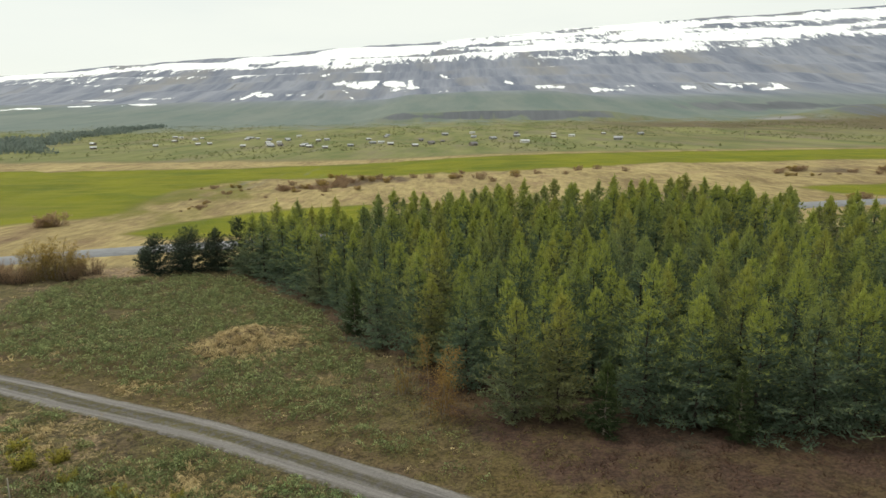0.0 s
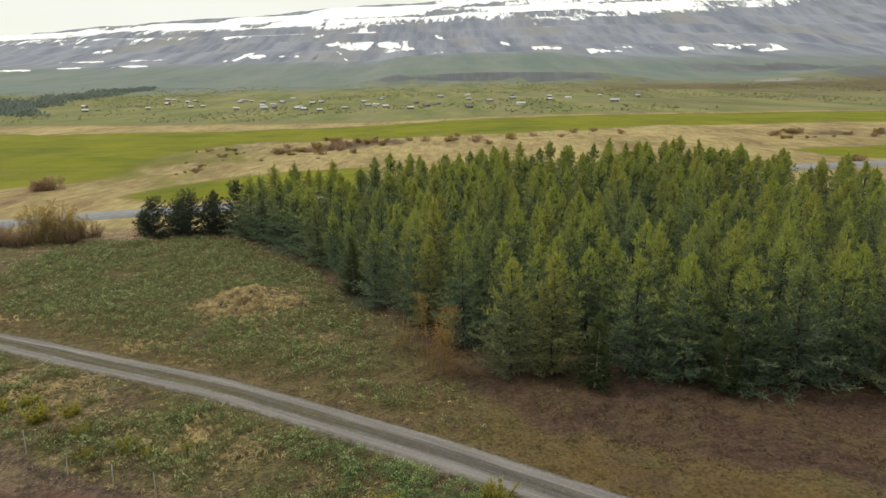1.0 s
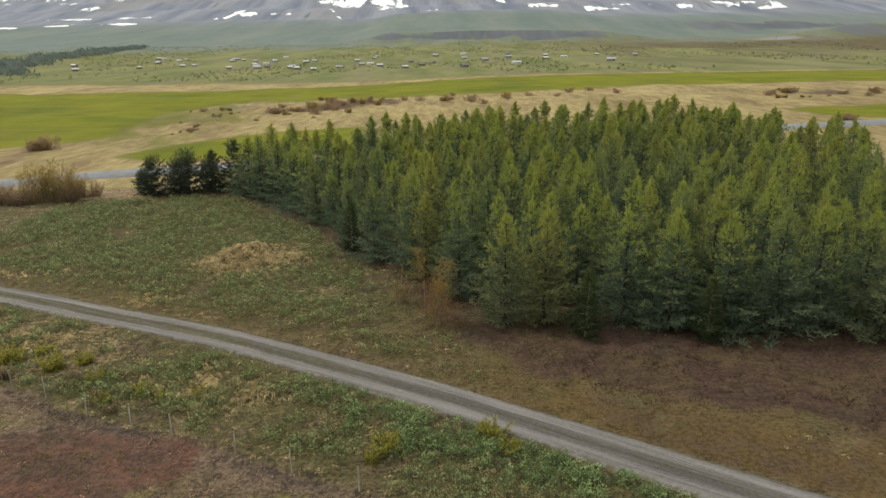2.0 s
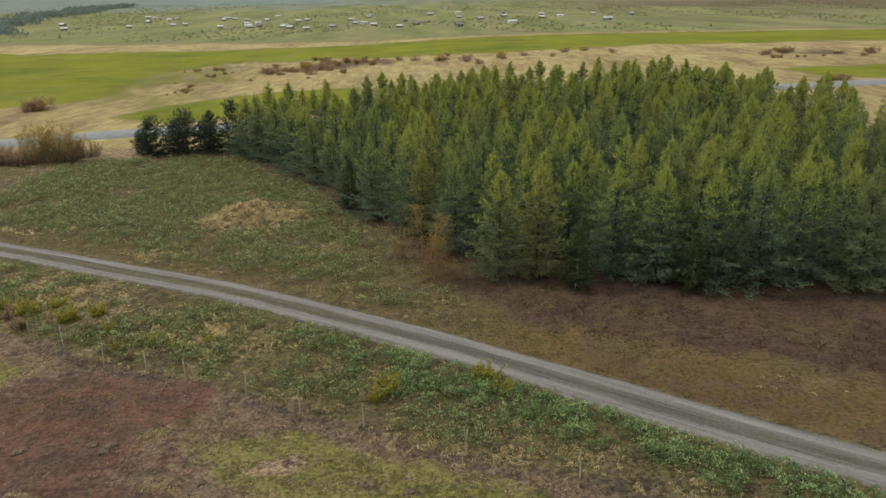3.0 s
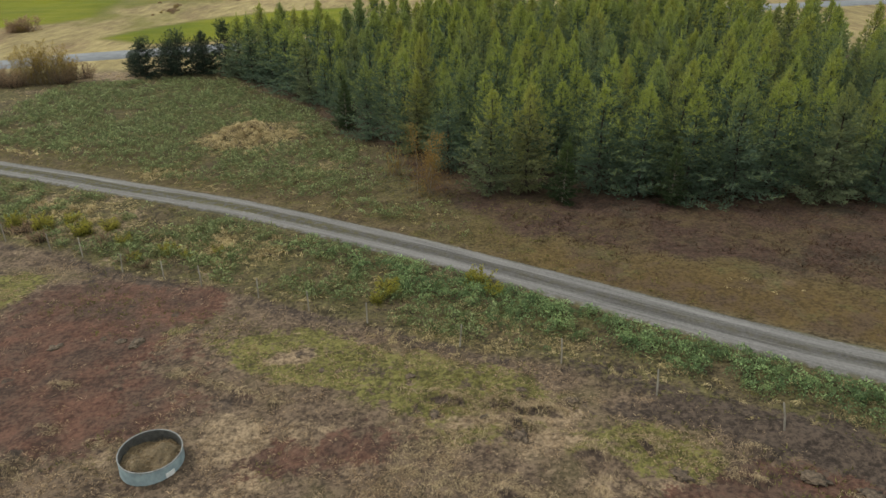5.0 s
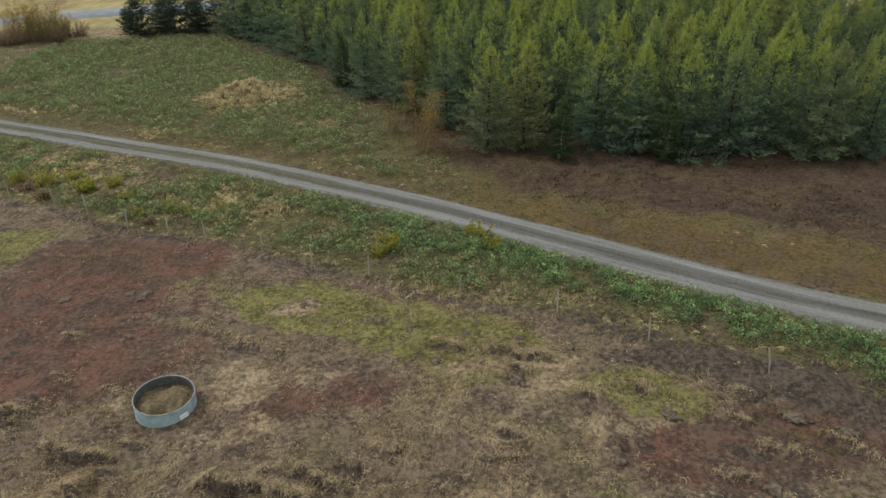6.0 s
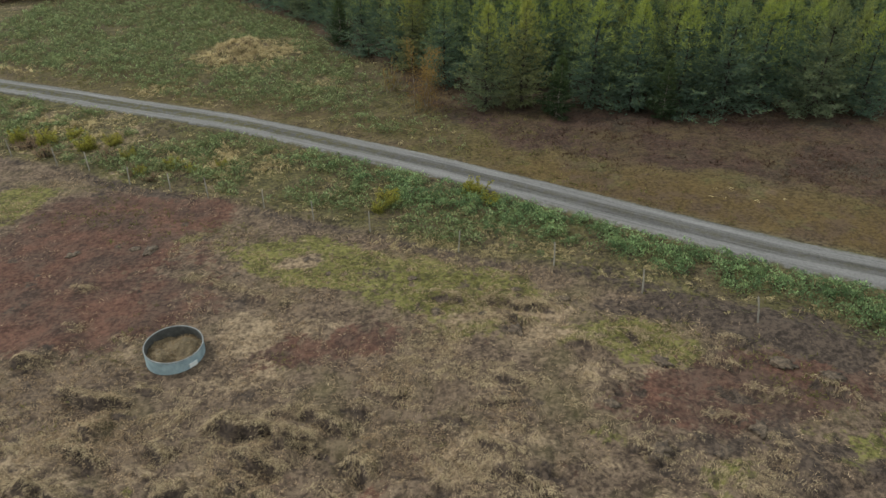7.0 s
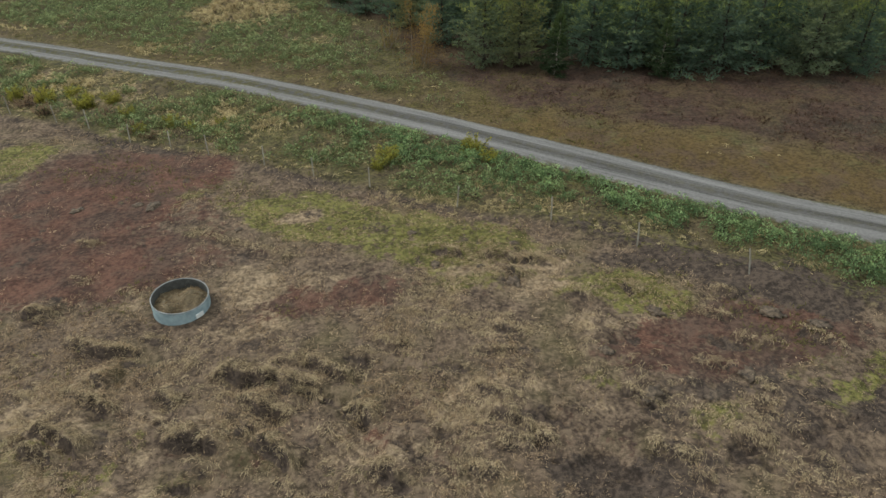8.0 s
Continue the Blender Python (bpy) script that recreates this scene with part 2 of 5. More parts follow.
class Tree:
    """A short hand for node trees."""

    def __init__(self, name):
        self.mat, self.nt = nodes_of(name)
        self.out = self.add("ShaderNodeOutputMaterial")
        self.geo = self.add("ShaderNodeNewGeometry")

    def add(self, kind, **inputs):
        node = self.nt.nodes.new(kind)
        for key, value in inputs.items():
            self.feed(node.inputs[key.replace("_", " ")], value)
        return node

    def feed(self, socket, value):
        if isinstance(value, bpy.types.NodeSocket):
            self.nt.links.new(value, socket)
        elif isinstance(value, tuple) and len(value) == 3 and socket.type == "RGBA":
            socket.default_value = (*value, 1)
        else:
            socket.default_value = value

    def noise(self, scale, detail=4.0, rough=0.55, stretch=None, where=None):
        v = where or self.geo.outputs["Position"]
        if stretch:
            m = self.add("ShaderNodeMapping", Vector=v)
            m.inputs["Scale"].default_value = stretch
            v = m.outputs["Vector"]
        return self.add("ShaderNodeTexNoise", Vector=v, Scale=scale, Detail=detail, Roughness=rough).outputs["Fac"]

    def ramp(self, fac, lo, hi, a=0.0, b=1.0):
        n = self.add("ShaderNodeMapRange", Value=fac, From_Min=lo, From_Max=hi, To_Min=a, To_Max=b)
        return n.outputs["Result"]

    def mix(self, fac, a, b):
        n = self.add("ShaderNodeMixRGB")
        self.feed(n.inputs[0], fac), self.feed(n.inputs[1], a), self.feed(n.inputs[2], b)
        return n.outputs["Color"]

    def math(self, op, a, b=0.0):
        n = self.add("ShaderNodeMath")
        n.operation = op
        self.feed(n.inputs[0], a), self.feed(n.inputs[1], b)
        return n.outputs["Value"]

    def masks(self, name):
        n = self.add("ShaderNodeVertexColor")
        n.layer_name = name
        s = self.add("ShaderNodeSeparateColor", Color=n.outputs["Color"])
        return s.outputs["Red"], s.outputs["Green"], s.outputs["Blue"], n.outputs["Alpha"]

    def bump(self, fac, strength=0.5, distance=0.05):
        return self.add("ShaderNodeBump", Height=fac, Strength=strength, Distance=distance).outputs["Normal"]

    def done(self, colour, rough=0.9, normal=None, metal=0.0, specular=0.3):
        b = self.add("ShaderNodeBsdfPrincipled", Base_Color=colour, Roughness=rough, Metallic=metal)
        self.feed(b.inputs["Specular IOR Level"], specular)
        if normal:
            self.feed(b.inputs["Normal"], normal)
        self.nt.links.new(b.outputs[0], self.out.inputs["Surface"])
        return self.mat


def ground_material():
    t = Tree("land")
    field, tan, heath, soil = t.masks("zone_a")
    moss, snow, rock, scrub = t.masks("zone_b")
    litter, meadow, short, dirt = t.masks("zone_c")
    straw, slope, gravel, cliff = t.masks("zone_d")
    big, mid, fine = t.noise(0.06, 4), t.noise(1.1, 6, 0.7), t.noise(5.0, 6, 0.75)
    grain = t.math("ADD", t.math("MULTIPLY", mid, 0.35), t.math("MULTIPLY", fine, 0.65))
    g = t.ramp(grain, 0.43, 0.57)
    tooth = t.math("MULTIPLY", t.math("SUBTRACT", t.ramp(t.noise(2.6, 6, 0.75), 0.36, 0.64), 0.5), 0.9)

    def broken(mask):
        """A mask with a torn edge."""
        return t.ramp(t.math("ADD", mask, tooth), 0.36, 0.64)
    moss, soil, straw, dirt = broken(moss), broken(soil), broken(straw), broken(dirt)
    heath = t.ramp(t.math("ADD", heath, t.math("MULTIPLY", tooth, 0.8)), 0.1, 0.9)
    # worn grass of the paddock
    col = t.mix(g, (0.056, 0.039, 0.029), (0.205, 0.146, 0.100))
    col = t.mix(t.math("MULTIPLY", t.ramp(t.noise(0.35, 4), 0.50, 0.68), 0.25), col, (0.125, 0.120, 0.035))
    col = t.mix(moss, col, t.mix(g, (0.064, 0.059, 0.020), (0.220, 0.200, 0.064)))
    col = t.mix(meadow, col, t.mix(t.ramp(t.noise(0.28, 5, 0.7), 0.46, 0.60), t.mix(g, (0.038, 0.034, 0.016), (0.160, 0.136, 0.060)), t.mix(g, (0.040, 0.031, 0.019), (0.154, 0.118, 0.066))))
    col = t.mix(straw, col, t.mix(g, (0.110, 0.078, 0.052), (0.365, 0.268, 0.172)))
    sward = t.mix(g, (0.074, 0.050, 0.022), (0.150, 0.100, 0.040))
    sward = t.mix(t.ramp(t.noise(0.55, 5, 0.65), 0.50, 0.62, 0.0, 0.8), sward, t.mix(g, (0.052, 0.035, 0.024), (0.108, 0.072, 0.046)))
    sward = t.mix(t.ramp(t.noise(0.38, 6, 0.7), 0.54, 0.66, 0.0, 0.75), sward, t.mix(g, (0.068, 0.064, 0.026), (0.140, 0.130, 0.052)))
    col = t.mix(short, col, sward)
    heath_tone = t.mix(g, (0.044, 0.028, 0.021), (0.098, 0.060, 0.044))
    heath_tone = t.mix(t.ramp(t.noise(0.33, 5, 0.65), 0.46, 0.62, 0.0, 0.75), heath_tone, t.mix(g, (0.056, 0.041, 0.021), (0.124, 0.088, 0.044)))
    heath_tone = t.mix(t.ramp(t.noise(0.21, 5, 0.7), 0.55, 0.66, 0.0, 0.7), heath_tone, t.mix(g, (0.034, 0.030, 0.020), (0.085, 0.066, 0.046)))
    col = t.mix(heath, col, heath_tone)
    col = t.mix(litter, col, t.mix(g, (0.035, 0.026, 0.018), (0.10, 0.070, 0.045)))
    earth = t.mix(t.ramp(t.noise(0.45, 5, 0.65), 0.40, 0.60), t.mix(g, (0.052, 0.033, 0.026), (0.128, 0.081, 0.060)), t.mix(g, (0.072, 0.036, 0.026), (0.170, 0.088, 0.062)))
    col = t.mix(soil, col, earth)
    col = t.mix(dirt, col, t.mix(g, (0.036, 0.027, 0.022), (0.118, 0.086, 0.066)))
    far_grain = t.ramp(t.math("ADD", t.math("MULTIPLY", t.noise(0.5, 6, 0.75, (1, 0.25, 1)), 0.6), t.math("MULTIPLY", t.noise(0.05, 4, 0.6, (1, 0.4, 1)), 0.4)), 0.40, 0.60)
    dry = t.mix(far_grain, (0.185, 0.138, 0.066), (0.40, 0.322, 0.148))
    dry = t.mix(t.ramp(t.noise(0.11, 6, 0.7, (1, 0.35, 1)), 0.52, 0.66, 0.0, 0.75), dry, t.mix(far_grain, (0.125, 0.078, 0.048), (0.255, 0.168, 0.098)))
    col = t.mix(tan, col, dry)
    scrub_tone = t.mix(t.ramp(t.noise(0.035, 5, 0.65, (1, 0.2, 0)), 0.4, 0.6), (0.115, 0.135, 0.045), (0.205, 0.205, 0.080))
    scrub_tone = t.mix(t.ramp(t.noise(0.05, 7, 0.75, (0.6, 0.12, 0)), 0.48, 0.66), scrub_tone, (0.185, 0.160, 0.100))
    col = t.mix(scrub, col, scrub_tone)
    field_tone = t.mix(t.ramp(t.noise(0.05, 5, 0.6, (1, 0.5, 1)), 0.35, 0.65), (0.104, 0.120, 0.004), (0.172, 0.182, 0.006))
    field_tone = t.mix(t.ramp(t.noise(0.16, 6, 0.7, (0.35, 1.6, 1)), 0.46, 0.66, 0.0, 0.6), field_tone, (0.215, 0.205, 0.020))
    field_tone = t.mix(t.ramp(t.noise(0.03, 5, 0.65, (0.5, 1.0, 1)), 0.52, 0.66, 0.0, 0.6), field_tone, (0.062, 0.098, 0.006))
    col = t.mix(field, col, field_tone)
    # Slope and rock tones paled and blued: distance haze put into the colour.
    hazy_slope = t.mix(t.ramp(t.noise(0.012, 7, 0.7, (1, 0.2, 0)), 0.38, 0.62), (0.130, 0.168, 0.155), (0.178, 0.204, 0.184))
    col = t.mix(slope, col, hazy_slope)
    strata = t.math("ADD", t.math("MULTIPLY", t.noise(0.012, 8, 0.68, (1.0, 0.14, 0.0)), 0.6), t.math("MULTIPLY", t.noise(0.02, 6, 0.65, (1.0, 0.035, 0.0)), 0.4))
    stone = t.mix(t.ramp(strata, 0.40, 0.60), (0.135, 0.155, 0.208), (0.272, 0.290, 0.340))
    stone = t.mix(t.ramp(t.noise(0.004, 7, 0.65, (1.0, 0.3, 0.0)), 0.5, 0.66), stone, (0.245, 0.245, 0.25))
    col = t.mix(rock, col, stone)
    col = t.mix(gravel, col, (0.24, 0.23, 0.235))
    col = t.mix(t.ramp(t.math("ADD", cliff, t.math("MULTIPLY", t.math("SUBTRACT", strata, 0.5), 4.0)), 0.38, 0.60), col, t.mix(t.ramp(strata, 0.4, 0.6), (0.085, 0.093, 0.108), (0.15, 0.16, 0.172)))
    ragged = t.math("MULTIPLY", t.math("SUBTRACT", t.noise(0.045, 8, 0.8, (0.8, 0.16, 0.0)), 0.5), t.math("MINIMUM", t.math("MULTIPLY", snow, 12.0), 4.2))
    melt = t.math("ADD", snow, ragged)
    col = t.mix(t.ramp(melt, 0.46, 0.56), col, (0.90, 0.92, 0.93))
    n = t.bump(grain, 0.9, 0.16)
    return t.done(col, 0.95, n, specular=0.15)


def leaf_material(name, old, young, gold, through_light=0.35):
    """Needles or leaves: inner shade put into a darker tone, paler new shoots on the tips, each tree a little
    different.
    """
    t = Tree(name)
    tip, own, _, _ = t.masks("leaf_tone")
    info = t.add("ShaderNodeObjectInfo")
    per = t.geo.outputs["Random Per Island"]
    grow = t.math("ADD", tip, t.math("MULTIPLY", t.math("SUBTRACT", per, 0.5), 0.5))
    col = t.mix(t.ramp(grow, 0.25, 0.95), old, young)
    col = t.mix(t.ramp(t.math("FRACT", t.math("ADD", info.outputs["Random"], own)), 0.5, 1.0, 0.0, 0.34), col, gold)
    second = t.math("FRACT", t.math("MULTIPLY", t.math("ADD", info.outputs["Random"], own), 5.3))
    col = t.mix(t.ramp(second, 0.55, 1.0, 0.0, 0.5), col, old)
    hue = t.add("ShaderNodeHueSaturation", Color=col)
    t.feed(hue.inputs["Value"], t.ramp(per, 0.0, 1.0, 0.86, 1.14))
    col = hue.outputs["Color"]
    d = t.add("ShaderNodeBsdfPrincipled", Base_Color=col, Roughness=0.75)
    t.feed(d.inputs["Specular IOR Level"], 0.2)
    tr = t.add("ShaderNodeBsdfTranslucent", Color=col)
    m = t.add("ShaderNodeMixShader", Fac=through_light)
    t.nt.links.new(d.outputs[0], m.inputs[1]), t.nt.links.new(tr.outputs[0], m.inputs[2])
    t.nt.links.new(m.outputs[0], t.out.inputs["Surface"])
    return t.mat


def plain_material(name, dark, light, scale=3.0, rough=0.85, metal=0.0, stretch=None, spread=(0.35, 0.65), relief_m=0.01, specular=0.3):
    """A worn surface of two tones: coarse stains and fine grain."""
    t = Tree(name)
    g = t.math("ADD", t.math("MULTIPLY", t.noise(scale, 5, 0.6, stretch), 0.6), t.math("MULTIPLY", t.noise(scale * 9, 4, 0.6), 0.4))
    col = t.mix(t.ramp(g, *spread), dark, light)
    return t.done(col, rough, t.bump(g, 0.4, relief_m), metal, specular)


def blade_material(name, a, b):
    """Dry or green blades, varied one by one and over the ground."""
    t = Tree(name)
    per = t.geo.outputs["Random Per Island"]
    tuft, _, _, _ = t.masks("leaf_tone")
    f = t.math("ADD", t.math("MULTIPLY", per, 0.3), t.math("MULTIPLY", tuft, 0.7))
    col = t.mix(t.ramp(f, 0.1, 0.9), a, b)
    d = t.add("ShaderNodeBsdfDiffuse", Color=col)
    tr = t.add("ShaderNodeBsdfTranslucent", Color=col)
    m = t.add("ShaderNodeMixShader", Fac=0.3)
    t.nt.links.new(d.outputs[0], m.inputs[1]), t.nt.links.new(tr.outputs[0], m.inputs[2])
    t.nt.links.new(m.outputs[0], t.out.inputs["Surface"])
    return t.mat


LAND = ground_material()
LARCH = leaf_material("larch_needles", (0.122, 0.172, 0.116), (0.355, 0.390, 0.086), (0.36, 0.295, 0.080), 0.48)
PINE = leaf_material("pine_needles", (0.034, 0.050, 0.034), (0.082, 0.108, 0.060), (0.07, 0.085, 0.048), 0.25)
SPRUCE = leaf_material("spruce_needles", (0.030, 0.050, 0.020), (0.095, 0.130, 0.040), (0.09, 0.11, 0.05), 0.25)
BIRCH = leaf_material("birch_leaves", (0.20, 0.125, 0.045), (0.34, 0.225, 0.075), (0.26, 0.20, 0.06), 0.45)
WILLOW = leaf_material("willow_leaves", (0.21, 0.155, 0.058), (0.42, 0.310, 0.100), (0.28, 0.18, 0.10), 0.5)
BROWN_TWIGS = leaf_material("brown_twigs", (0.21, 0.142, 0.088), (0.37, 0.258, 0.158), (0.31, 0.205, 0.14), 0.5)
GREEN_BUSH = leaf_material("bush_leaves", (0.17, 0.165, 0.032), (0.42, 0.38, 0.070), (0.40, 0.34, 0.07), 0.45)
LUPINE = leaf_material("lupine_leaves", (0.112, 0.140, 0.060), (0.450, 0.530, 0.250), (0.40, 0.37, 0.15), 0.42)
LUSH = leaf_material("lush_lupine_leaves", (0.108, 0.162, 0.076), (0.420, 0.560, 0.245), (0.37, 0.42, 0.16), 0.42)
BARK = plain_material("bark", (0.022, 0.018, 0.014), (0.07, 0.056, 0.045), 6, stretch=(1, 1, 0.3))
PALE_BARK = plain_material("pale_bark", (0.16, 0.13, 0.10), (0.36, 0.31, 0.26), 6, stretch=(1, 1, 0.3))
DRY_GRASS = blade_material("dry_grass", (0.28, 0.212, 0.108), (0.66, 0.535, 0.295))
DULL_GRASS = blade_material("dull_grass", (0.20, 0.138, 0.086), (0.63, 0.462, 0.292))
TUSSOCK = blade_material("tussock_grass", (0.27, 0.203, 0.128), (0.62, 0.490, 0.305))
GREEN_GRASS = blade_material("green_grass", (0.080, 0.078, 0.028), (0.265, 0.240, 0.085))
HEATHER = blade_material("heather", (0.042, 0.026, 0.021), (0.135, 0.080, 0.056))
ASPHALT = plain_material("asphalt", (0.15, 0.155, 0.165), (0.24, 0.245, 0.255), 0.6)
POST_WOOD = plain_material("post_wood", (0.17, 0.145, 0.115), (0.42, 0.38, 0.32), 8, stretch=(1, 1, 0.15))
WIRE = plain_material("wire", (0.10, 0.09, 0.085), (0.20, 0.19, 0.18), 20, 0.7, 0.3)


# ---- the land: one sheet to the horizon ----
def land_masks(x, y, z):
    """Where each kind of cover grows: sets of four masks, 0 to 1."""
    wob = fbm(x, y, 6, 61, 4)
    wide = fbm(x, y, 22, 63, 4)
    side, beyond = y - along(FENCE, x), (y - along(TRACK, x)) * 0.83
    r = np.hypot(x, y)
    wood = inside(FOREST, x, y)
    pad = step(0.6, -0.6, side + 0.5 * wob)
    after = step(1.0, 1.8, beyond + 0.6 * wob)
    verge = (1 - pad) * (1 - after)
    limit = 88 - 0.1 * x + 4 * wob
    close = step(limit + 4, limit - 4, y)
    field = np.zeros_like(x)
    for f in FIELDS:
        field = np.maximum(field, step(-1.5, 1.5, inside(f, x, y) + 3.0 * wob * step(120, 200, r)))
    field = field * (1 - 0.55 * step(0.2, 0.6, fbm(x, y, 40, 65, 3)) * step(-40, -75, x) * step(215, 180, y) * step(-130, -60, x))
    field = np.maximum(field * (1 - step(-2, 6, inside(ROUGH, x, y))), 0.62 * step(-4, 4, inside(ROUGH, x, y) + 5 * wob) * step(-0.35, 0.2, fbm(x, y * 0.5, 9, 59, 4)))
    reach = 352 + 0.10 * np.maximum(x, 0) + 12 * wide - 0.02 * np.minimum(x, 0)
    scrub = step(reach - 12, reach + 18, y)
    tan = (1 - close) * (1 - scrub) * (1 - field)
    moor = step(90, 330, x) * step(380, 470, y) * step(1250, 1000, y) * step(-0.35, 0.25, fbm(x, y * 0.35, 90, 62, 4))
    scrub = scrub * (1 - 0.72 * moor)
    # the paddock
    def spot(cx, cy, rx, ry):
        return np.exp(-(((x - cx) / rx) ** 2 + ((y - cy) / ry) ** 2))
    scrubby = 0.85 * step(0.3, 0.75, spot(-36, 207, 13, 13) + spot(-22, 224, 14, 10) + 0.8 * spot(115, 215, 16, 9) + 0.6 * spot(158, 209, 18, 7) + 0.7 * fbm(x, y, 7, 66, 4)) * tan
    amp, mesa = turf(x, y)
    _, face = scarps(x, y)
    soil = pad * bare_soil(x, y) * (0.97 - 0.3 * amp)
    band = np.exp(-((side + 3.6 + 1.2 * wob) / 2.3) ** 2) * step(-19, -13, x) * (1 - 0.35 * step(2, 9, x))
    moss = pad * step(0.14, 0.66, 0.75 * fbm(x, y, 2.8, 69, 5) + 0.62 * band + 0.8 * spot(-24.5, 28.0, 3.5, 3.0) + 0.25 * spot(13.6, 6.2, 3, 1.4) + 0.62 * spot(-5.6, 18.2, 4.5, 2.0) + 0.5 * spot(-0.5, 16.2, 2.5, 1.4) + 0.45 * spot(4.5, 12.8, 4, 1.6) + 0.12 * step(10, 6, y) - 0.45 * spot(-9, 12.6, 5, 2.4) - 0.3 * spot(-14, 11, 4, 2)) * 0.74
    straw = pad * step(0.12, 0.6, 0.6 * fbm(x, y * 1.4, 1.7, 70, 5) + 0.62 * spot(-8.0, 13.4, 3.6, 2.4) + 0.35 * spot(-7, 19.6, 2.5, 0.8) + 0.45 * spot(6.3, 9.9, 2.4, 1.0) + 0.5 * spot(3.6, 14.4, 3.2, 0.8) + 0.45 * spot(5, 12.8, 2.6, 0.6) + 0.16 * step(12, 9, y) * step(6, 0, x)) * (1 - 0.75 * face)
    straw = np.maximum(straw, 0.5 * step(0.3, 1.0, spot(-16.0, 55.6, 4.8, 3.8) + 0.6 * fbm(x, y, 1.6, 64, 3)))
    straw = np.maximum(straw, 0.95 * step(0.3, 0.8, spot(-44, 88, 7.5, 3.6) + 0.3 * wob))
    straw = np.maximum(straw, verge * 0.5 * step(0.12, 0.42, fbm(x, y, 2.6, 68, 4)) * step(5, -3, x))
    straw = np.maximum(straw, after * close * 0.4 * step(0.26, 0.5, fbm(x, y, 3.2, 80, 5)) * step(4, -4, x + 0.35 * (y - 36)))
    straw = np.maximum(straw, after * 0.9 * step(0.45, 0.9, spot(17.5, 23.6, 2.6, 1.2) + 0.5 * fbm(x, y, 1.2, 78, 3)))
    dirt = pad * np.maximum(step(0.34, 0.58, fbm(x, y, 1.5, 71, 4)) * 0.6, 0.8 * np.minimum(amp * 1.3, 1) * (1 - mesa))
    dirt = np.maximum(dirt, 1.15 * pad * face)
    dirt = np.maximum(dirt, pad * 0.9 * step(-1.0, 4.0, x) * step(9.0, 6.5, y) * step(-0.26, 0.16, fbm(x, y, 2.4, 86, 4)))
    dirt = np.maximum(dirt, 0.95 * dark_earth(x, y))
    dirt = np.maximum(dirt, 0.8 * np.exp(-((side + 0.3 + 0.4 * wob - 1.0 * step(3, 8, x)) / (0.5 + 0.9 * step(3, 8, x))) ** 2) * (0.4 + 0.6 * step(-0.2, 0.3, wob)))
    # beyond the track
    right = step(-1.0, 6.0, x + 0.35 * (y - 36) + 2.5 * wob)
    heath = after * close * step(0.25, 0.75, right * step(3.0, 9.0, beyond + 3.0 * wob) + 0.25 * wide)
    near_wood = 0.75 * step(-3.0, 0.5, wood + 2.5 * wob)
    heath = np.maximum(heath, after * close * near_wood * 0.85)
    tan, heath = tan * (1 - scrubby), np.maximum(heath, np.maximum(scrubby, 0.6 * moor))
    short = after * close * step(9.5, 3.0, beyond + 3.0 * wob) * (0.35 + 0.65 * right)
    litter = step(-0.5, 1.5, wood)
    meadow = np.maximum(verge, after * close)
    # the mountain side
    d = np.abs(y)
    u = x / np.maximum(d, 1)
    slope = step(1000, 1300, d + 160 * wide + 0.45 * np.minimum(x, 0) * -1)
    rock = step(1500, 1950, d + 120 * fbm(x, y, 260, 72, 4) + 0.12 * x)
    edge = y - 1180 - 60 * fbm(x, y * 0, 300, 21, 3)
    cliff = 1.1 * step(-8, 2, edge) * step(40, 24, edge) * step(-190, -70, x) * (1 - step(230, 330, x)) * (0.75 + 0.5 * wide)
    cliff = np.maximum(cliff, 1.0 * np.exp(-(((x - 690) / 190) ** 2 + ((y - 1440) / 70) ** 2)))
    cliff = np.maximum(cliff, 0.62 * step(0.3, 0.7, np.exp(-(((x - 730) / 130) ** 2 + ((y - 1130) / 110) ** 2))))
    gravel = step(0.5, 0.8, np.exp(-(((x - 545) / 55) ** 2 + ((y - 1130) / 45) ** 2)) + 0.2 * wide)
    line = np.interp(u, [-0.62, -0.5, -0.38, -0.26, -0.15, 0, 0.17, 0.33, 0.48, 0.62], [188, 197, 226, 229, 237, 284, 260, 285, 322, 322])
    ribs = fbm(x * 0.25, y, 90, 75, 4)
    snow = step(-55, 45, z - line + 48 * ribs + 14 * fbm(x, y * 0.3, 200, 73, 4)) * step(1900, 2300, d)
    bare = step(-0.08, 0.30, fbm(x * 0.3 + 0.1 * y, y, 110, 85, 5) + 0.10 * step(0.1, 0.5, u) - 0.0014 * np.maximum(z - line - 30, 0))
    snow = 1.2 * snow * (1 - 0.80 * bare)
    crest = step(3625, 3655, d + 45 * fbm(x, y, 160, 87, 3))
    snow = snow * (1 - crest * step(-0.35, 0.0, fbm(x, y * 0, 700, 89, 3) + 0.2))
    for cx, cy, wx, wy in SNOW:
        e = 1 - ((x - cx) / (0.9 * wx)) ** 2 - ((y - cy + 0.5 * wy * fbm(x, y, wx * 0.4, 76, 3)) / (0.85 * wy)) ** 2
        snow = np.maximum(snow, 0.9 * step(-0.6, 0.8, e + 1.3 * fbm(x, y * 0.3, wx * 0.30, 77, 4)))
    band = np.exp(-((z - 80 - 40 * np.clip(u + 0.5, 0, 1)) / 7) ** 2) + 0.9 * np.exp(-((z - line + 45) / 16) ** 2)
    snow = np.maximum(snow, 0.72 * step(0.50, 0.84, band * (0.5 + 0.66 * fbm(x, y * 0.25, 90, 79, 4))) * step(1650, 1800, d))
